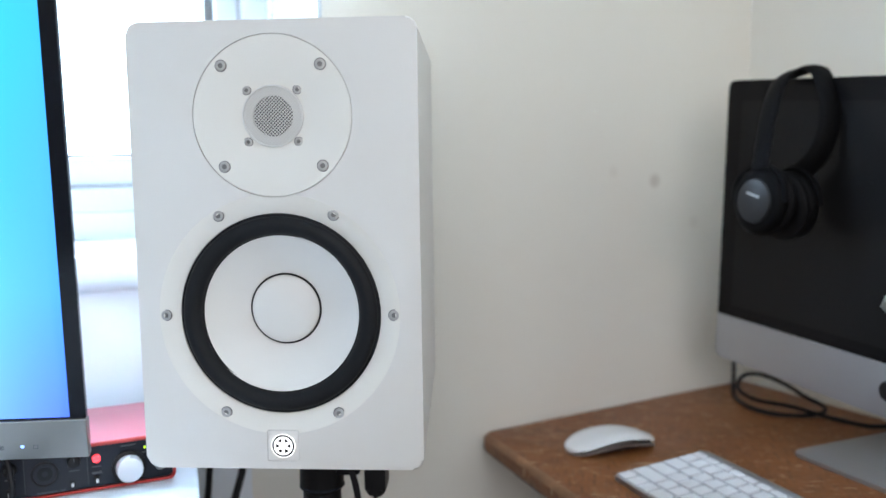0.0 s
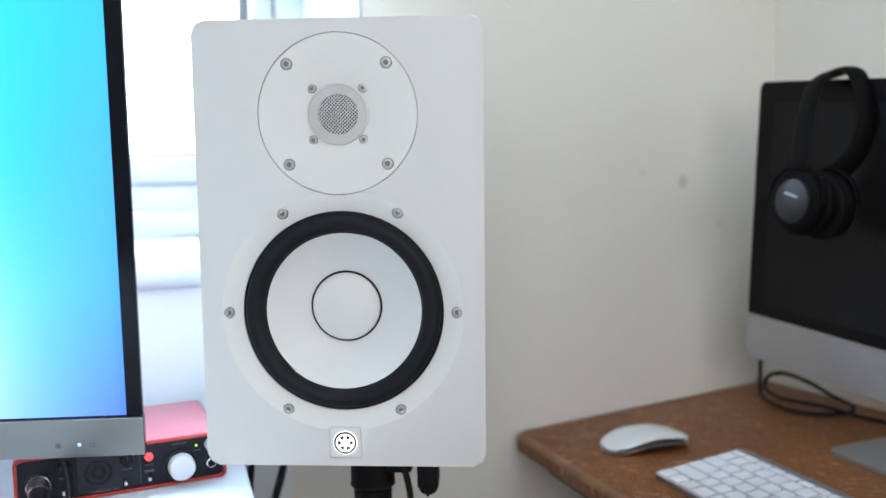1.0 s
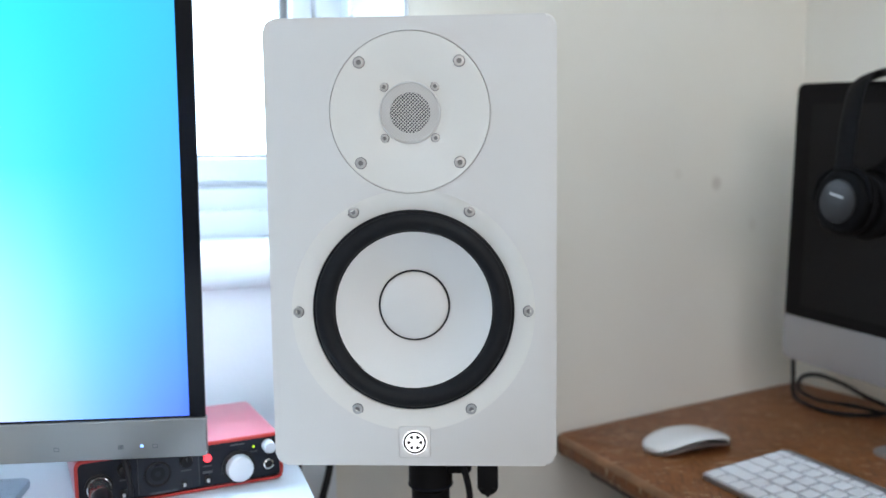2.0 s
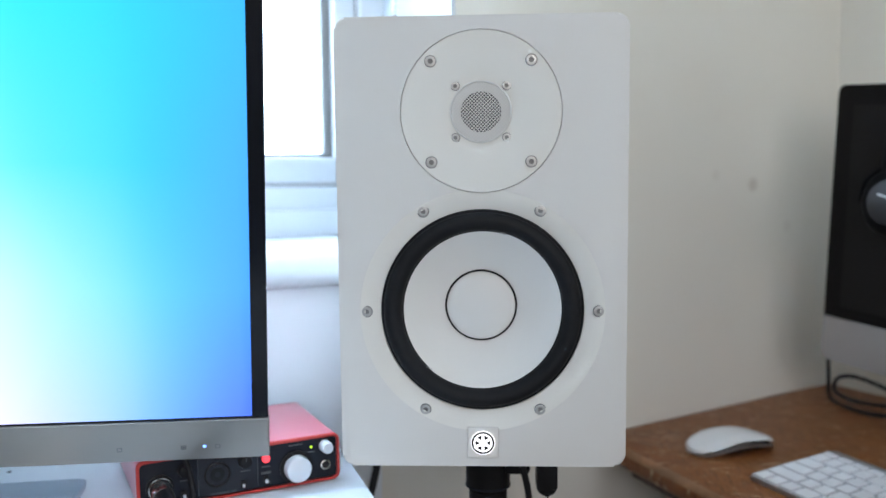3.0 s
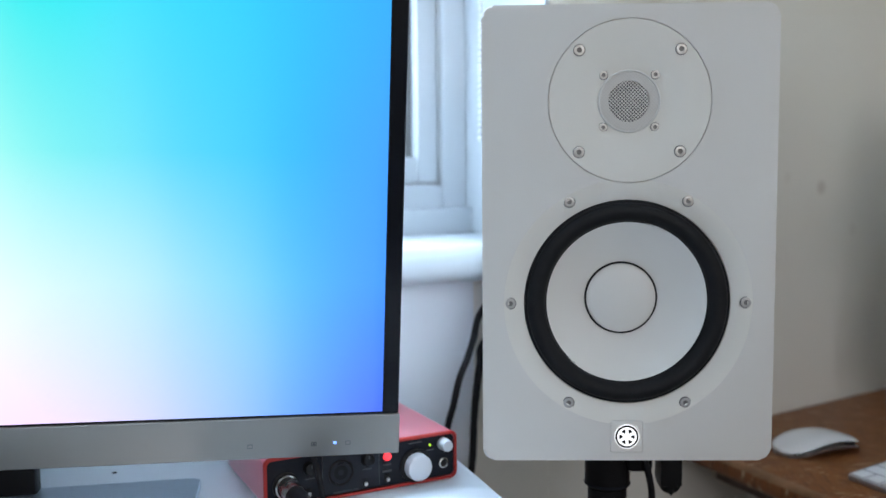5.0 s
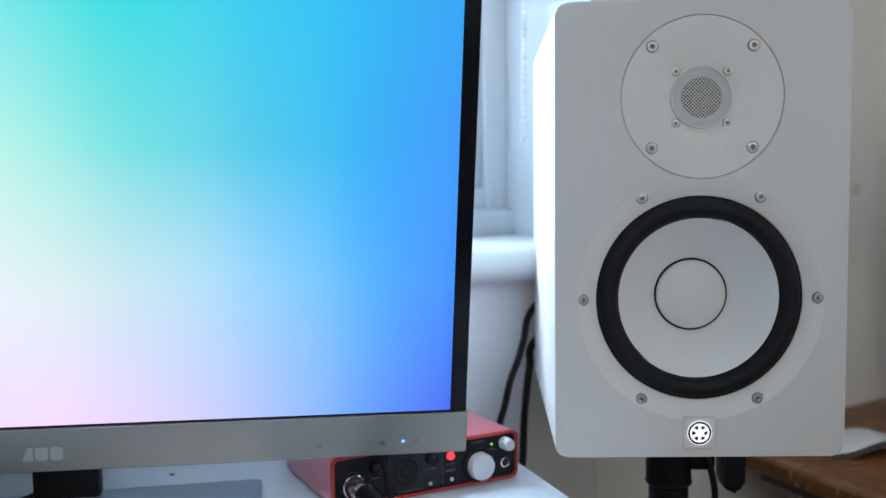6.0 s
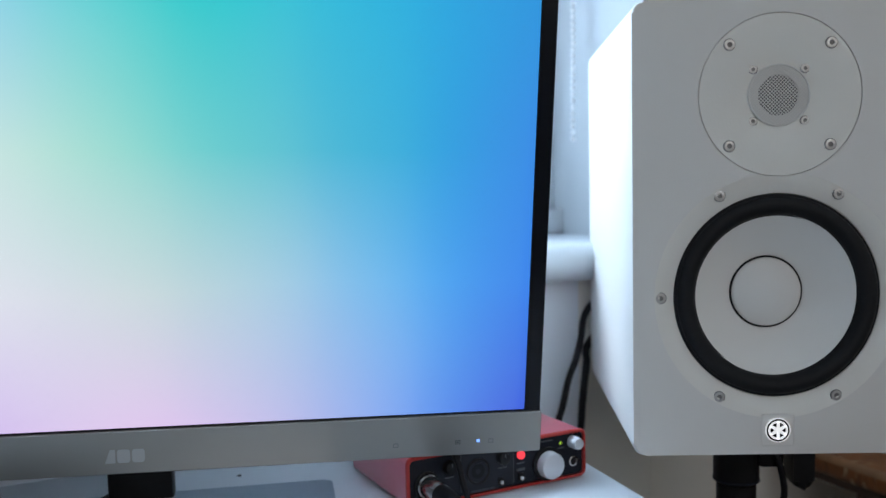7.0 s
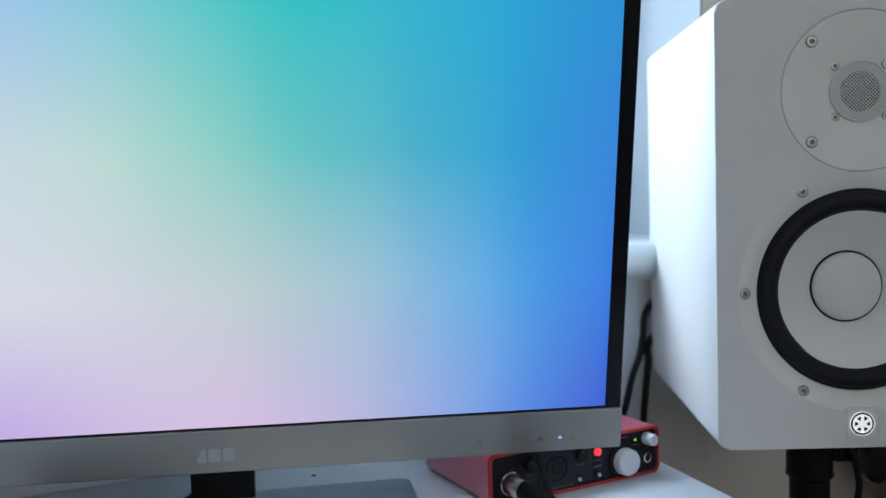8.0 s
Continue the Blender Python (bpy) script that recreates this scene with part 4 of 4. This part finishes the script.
def build_keyboard():
    """Local x along the rows to the right, y from the front edge to the rear, z up."""
    u, v = Vector((0.43, -0.903, 0)), Vector((0.903, 0.43, 0))
    m = Matrix(((u.x, v.x, 0, 0.1525), (u.y, v.y, 0, 0.800), (0, 0, 1, BROWN_Z), (0, 0, 0, 1))) @ pose(0, 0, 0.0006, 5.2, 0, 0)
    kb = thing("computer_keyboard", m, "slim aluminium keyboard with white square keys on the wooden desk", "keyboard")
    part("tray", prism(round_rect(0, 0.279, 0, 0.115, 0.006), 0.0, 0.0052, 0.0012, 2), ALUD, kb, "satin aluminium tray")
    bm = lathe([(0, 0), (0.0078, 0.0), (0.0078, 0.279), (0, 0.279)], seg=24)
    bm.transform(Matrix.Translation((0, 0.1075, -0.0018)) @ Matrix.Rotation(radians(-90), 4, "Z"))
    part("battery_tube", bm, ALUD, kb)

    def key_mesh(w, d):
        return finish(prism(round_rect(-w / 2, w / 2, -d / 2, d / 2, 0.0017, 3), 0.0045, 0.0075, 0.0004, 1), "key", KEYW)
    rows = [(0.0100, 0.0155, [1, 1, 1, 1.28, 5.2, 1.28, 1, 1, 1, 1]), (0.0288, 0.0155, [2.3] + [1] * 10 + [2.3]), (0.0476, 0.0155, [1.82] + [1] * 11 + [1.78]),
            (0.0664, 0.0155, [1.55] + [1] * 12 + [1.05]), (0.0852, 0.0155, [1] * 13 + [1.6]), (0.0992, 0.0085, [1.04] * 14)]
    cache = {}
    for y, d, ws in rows:
        unit = (0.279 - 0.006) / sum(ws)
        x = 0.003
        for k in ws:
            w = round(k * unit - 0.0041, 4)
            key = (w, d)
            if key not in cache:
                cache[key] = key_mesh(w, d)
            ob = new("key", cache[key])
            ob.matrix_basis = Matrix.Translation((x + k * unit / 2, y, 0))
            ob.parent = kb
            x += k * unit
    for x in (0.02, 0.259):
        part("foot", lathe([(0, 0), (0.004, 0), (0.004, 0.0008), (0, 0.0008)], seg=12), BLACKP, kb, m=pose(x, 0.008, 0.0, 90, 0, 0))
    return kb


build_keyboard()

# All-in-one computer: local x along the face to the right, y into its depth, z up.
IR, IB = Vector((0.466, -0.885, 0)).normalized(), Vector((0.885, 0.466, 0)).normalized()
IMAC = Matrix(((IR.x, IB.x, 0, 0.307), (IR.y, IB.y, 0, 1.019), (0, 0, 1, 0), (0, 0, 0, 1)))


def build_desktop_computer():
    pc = thing("desktop_computer", IMAC @ Matrix.Translation((0.243, 0, BROWN_Z)), "all-in-one desktop computer, dark screen, aluminium chin and foot, switched off", "computer")
    roll = pose(-0.2475, 0, 0.829 - BROWN_Z, 0, 2.5, 0)
    W, top, chin = 0.508, 0.2835, 0.055
    part("back_shell", prism(round_rect(0, W, -chin, top, 0.009), 0.004, 0.012, 0.002, 2, "y"), ALUD, pc, "aluminium back shell", roll)
    part("rear_bulge", box(0.06, W - 0.06, 0.012, 0.045, -0.02, top - 0.05, 0.02, 4), ALU, pc, m=roll)
    g = round_rect(0, W, 0.0, top, 0.009)
    glass_pts = [p for p in g if p[1] > 0.01] + [(0, 0.0), (W, 0.0)]
    part("front_glass", prism(glass_pts, 0.0, 0.0042, 0.0005, 1, "y"), IGLASS, pc, "glossy black display glass", roll)
    part("display_panel", box(0.024, W - 0.024, -0.0004, 0.002, 0.014, top - 0.024), IPANEL, pc, "dark switched-off display", roll, 0)
    lo = [p for p in round_rect(0, W, -chin, 0.0, 0.009) if p[1] < -0.01]
    ch = part("chin", prism([(W, -0.0005)] + [(0, -0.0005)] + lo, -0.0002, 0.0042, 0.0005, 1, "y"), ALUD, pc, "silver aluminium chin", roll)
    part("emblem", lathe([(0.0105, -0.0003), (0.0103, -0.0008), (0, -0.0008)], 0.2540, -0.0275, 32), BLACKP, ch, "plain black round emblem")
    part("foot_plate", prism(round_rect(-0.098, 0.092, -0.022, 0.150, 0.012), 0.0005, 0.0055, 0.0012, 2), ALUD, pc, "thick aluminium foot")
    bm = tube([(0, 0.148, 0.003), (0, 0.150, 0.03), (0, 0.125, 0.11), (0, 0.085, 0.20), (0, 0.045, 0.24)], 0.004, 8, 12, rx=0.08)
    part("stand_arm", bm, ALU, pc)
    return pc


build_desktop_computer()


def build_headphones():
    hp = thing("headphones", IMAC @ Matrix.Translation((0.139, 0, 0.829 + 0.2784)), "black over-ear headphones with grey caps hung over the dark computer screen", "headphones")
    # local: x along the screen, y away from the viewer, z from the screen's top edge
    band = [(0.009, -0.079, -0.096), (0.008, -0.076, -0.080), (0.001, -0.062, -0.040), (-0.014, -0.034, -0.005), (-0.024, 0.000, 0.0058), (0.010, -0.003, 0.0052), (0.034, -0.010, -0.038), (0.030, -0.018, -0.078), (0.013, -0.030, -0.104)]
    part("headband", tube(band, 0.0042, 10, 12, rx=0.012, up=(0, 1, 0)), HPBLACK, hp, "padded black headband")
    for c, aim, lab in (((0.009, -0.080, -0.129), (0.15, -0.98, 0.05), "grey ear cap turned outwards"), ((0.013, -0.036, -0.134), (-0.10, 0.99, 0.05), "")):
        q = Vector(aim).to_track_quat("-Y", "Z").to_matrix().to_4x4()
        mm = Matrix.Translation(c) @ q
        cup = part("ear_cup", lathe([(0, 0.016), (0.032, 0.016), (0.037, 0.010), (0.038, 0.002), (0.034, -0.006), (0.0285, -0.0095), (0, -0.0095)], seg=48), HPBLACK, hp, m=mm @ Matrix.Diagonal((0.84, 0.66, 0.94, 1)))
        part("ear_cap", lathe([(0.0245, -0.009), (0.0238, -0.0125), (0.0212, -0.0140), (0, -0.0146)], seg=48), HPCAP, cup, lab or "grey ear cap")
        prof = [(0.020 + 0.0, 0.030)] + [(0.028 + 0.010 * math.cos(radians(a)), 0.025 + 0.010 * math.sin(radians(a))) for a in range(150, -91, -20)] + [(0.018, 0.016)]
        part("ear_pad", lathe(prof, seg=48), HPPAD, cup, "black leather ear pad")
        part("mark", box(-0.0095, 0.0095, -0.0152, -0.0140, -0.0012, 0.0012), CHINMARK, cup, "pale plain mark", pose(0, 0, 0.0068, 0, 14, 0), 0)
        part("yoke", tube([(-0.033, 0, 0.0), (-0.027, 0.001, 0.024), (0.0, 0.002, 0.038), (0.027, 0.001, 0.024), (0.033, 0, 0.0)], 0.0032, 8, 8), HPBLACK, hp, m=mm)
    return hp


build_headphones()
cable(LOOP, 0.0028, "stiff black cable loop lying on the wooden desk")
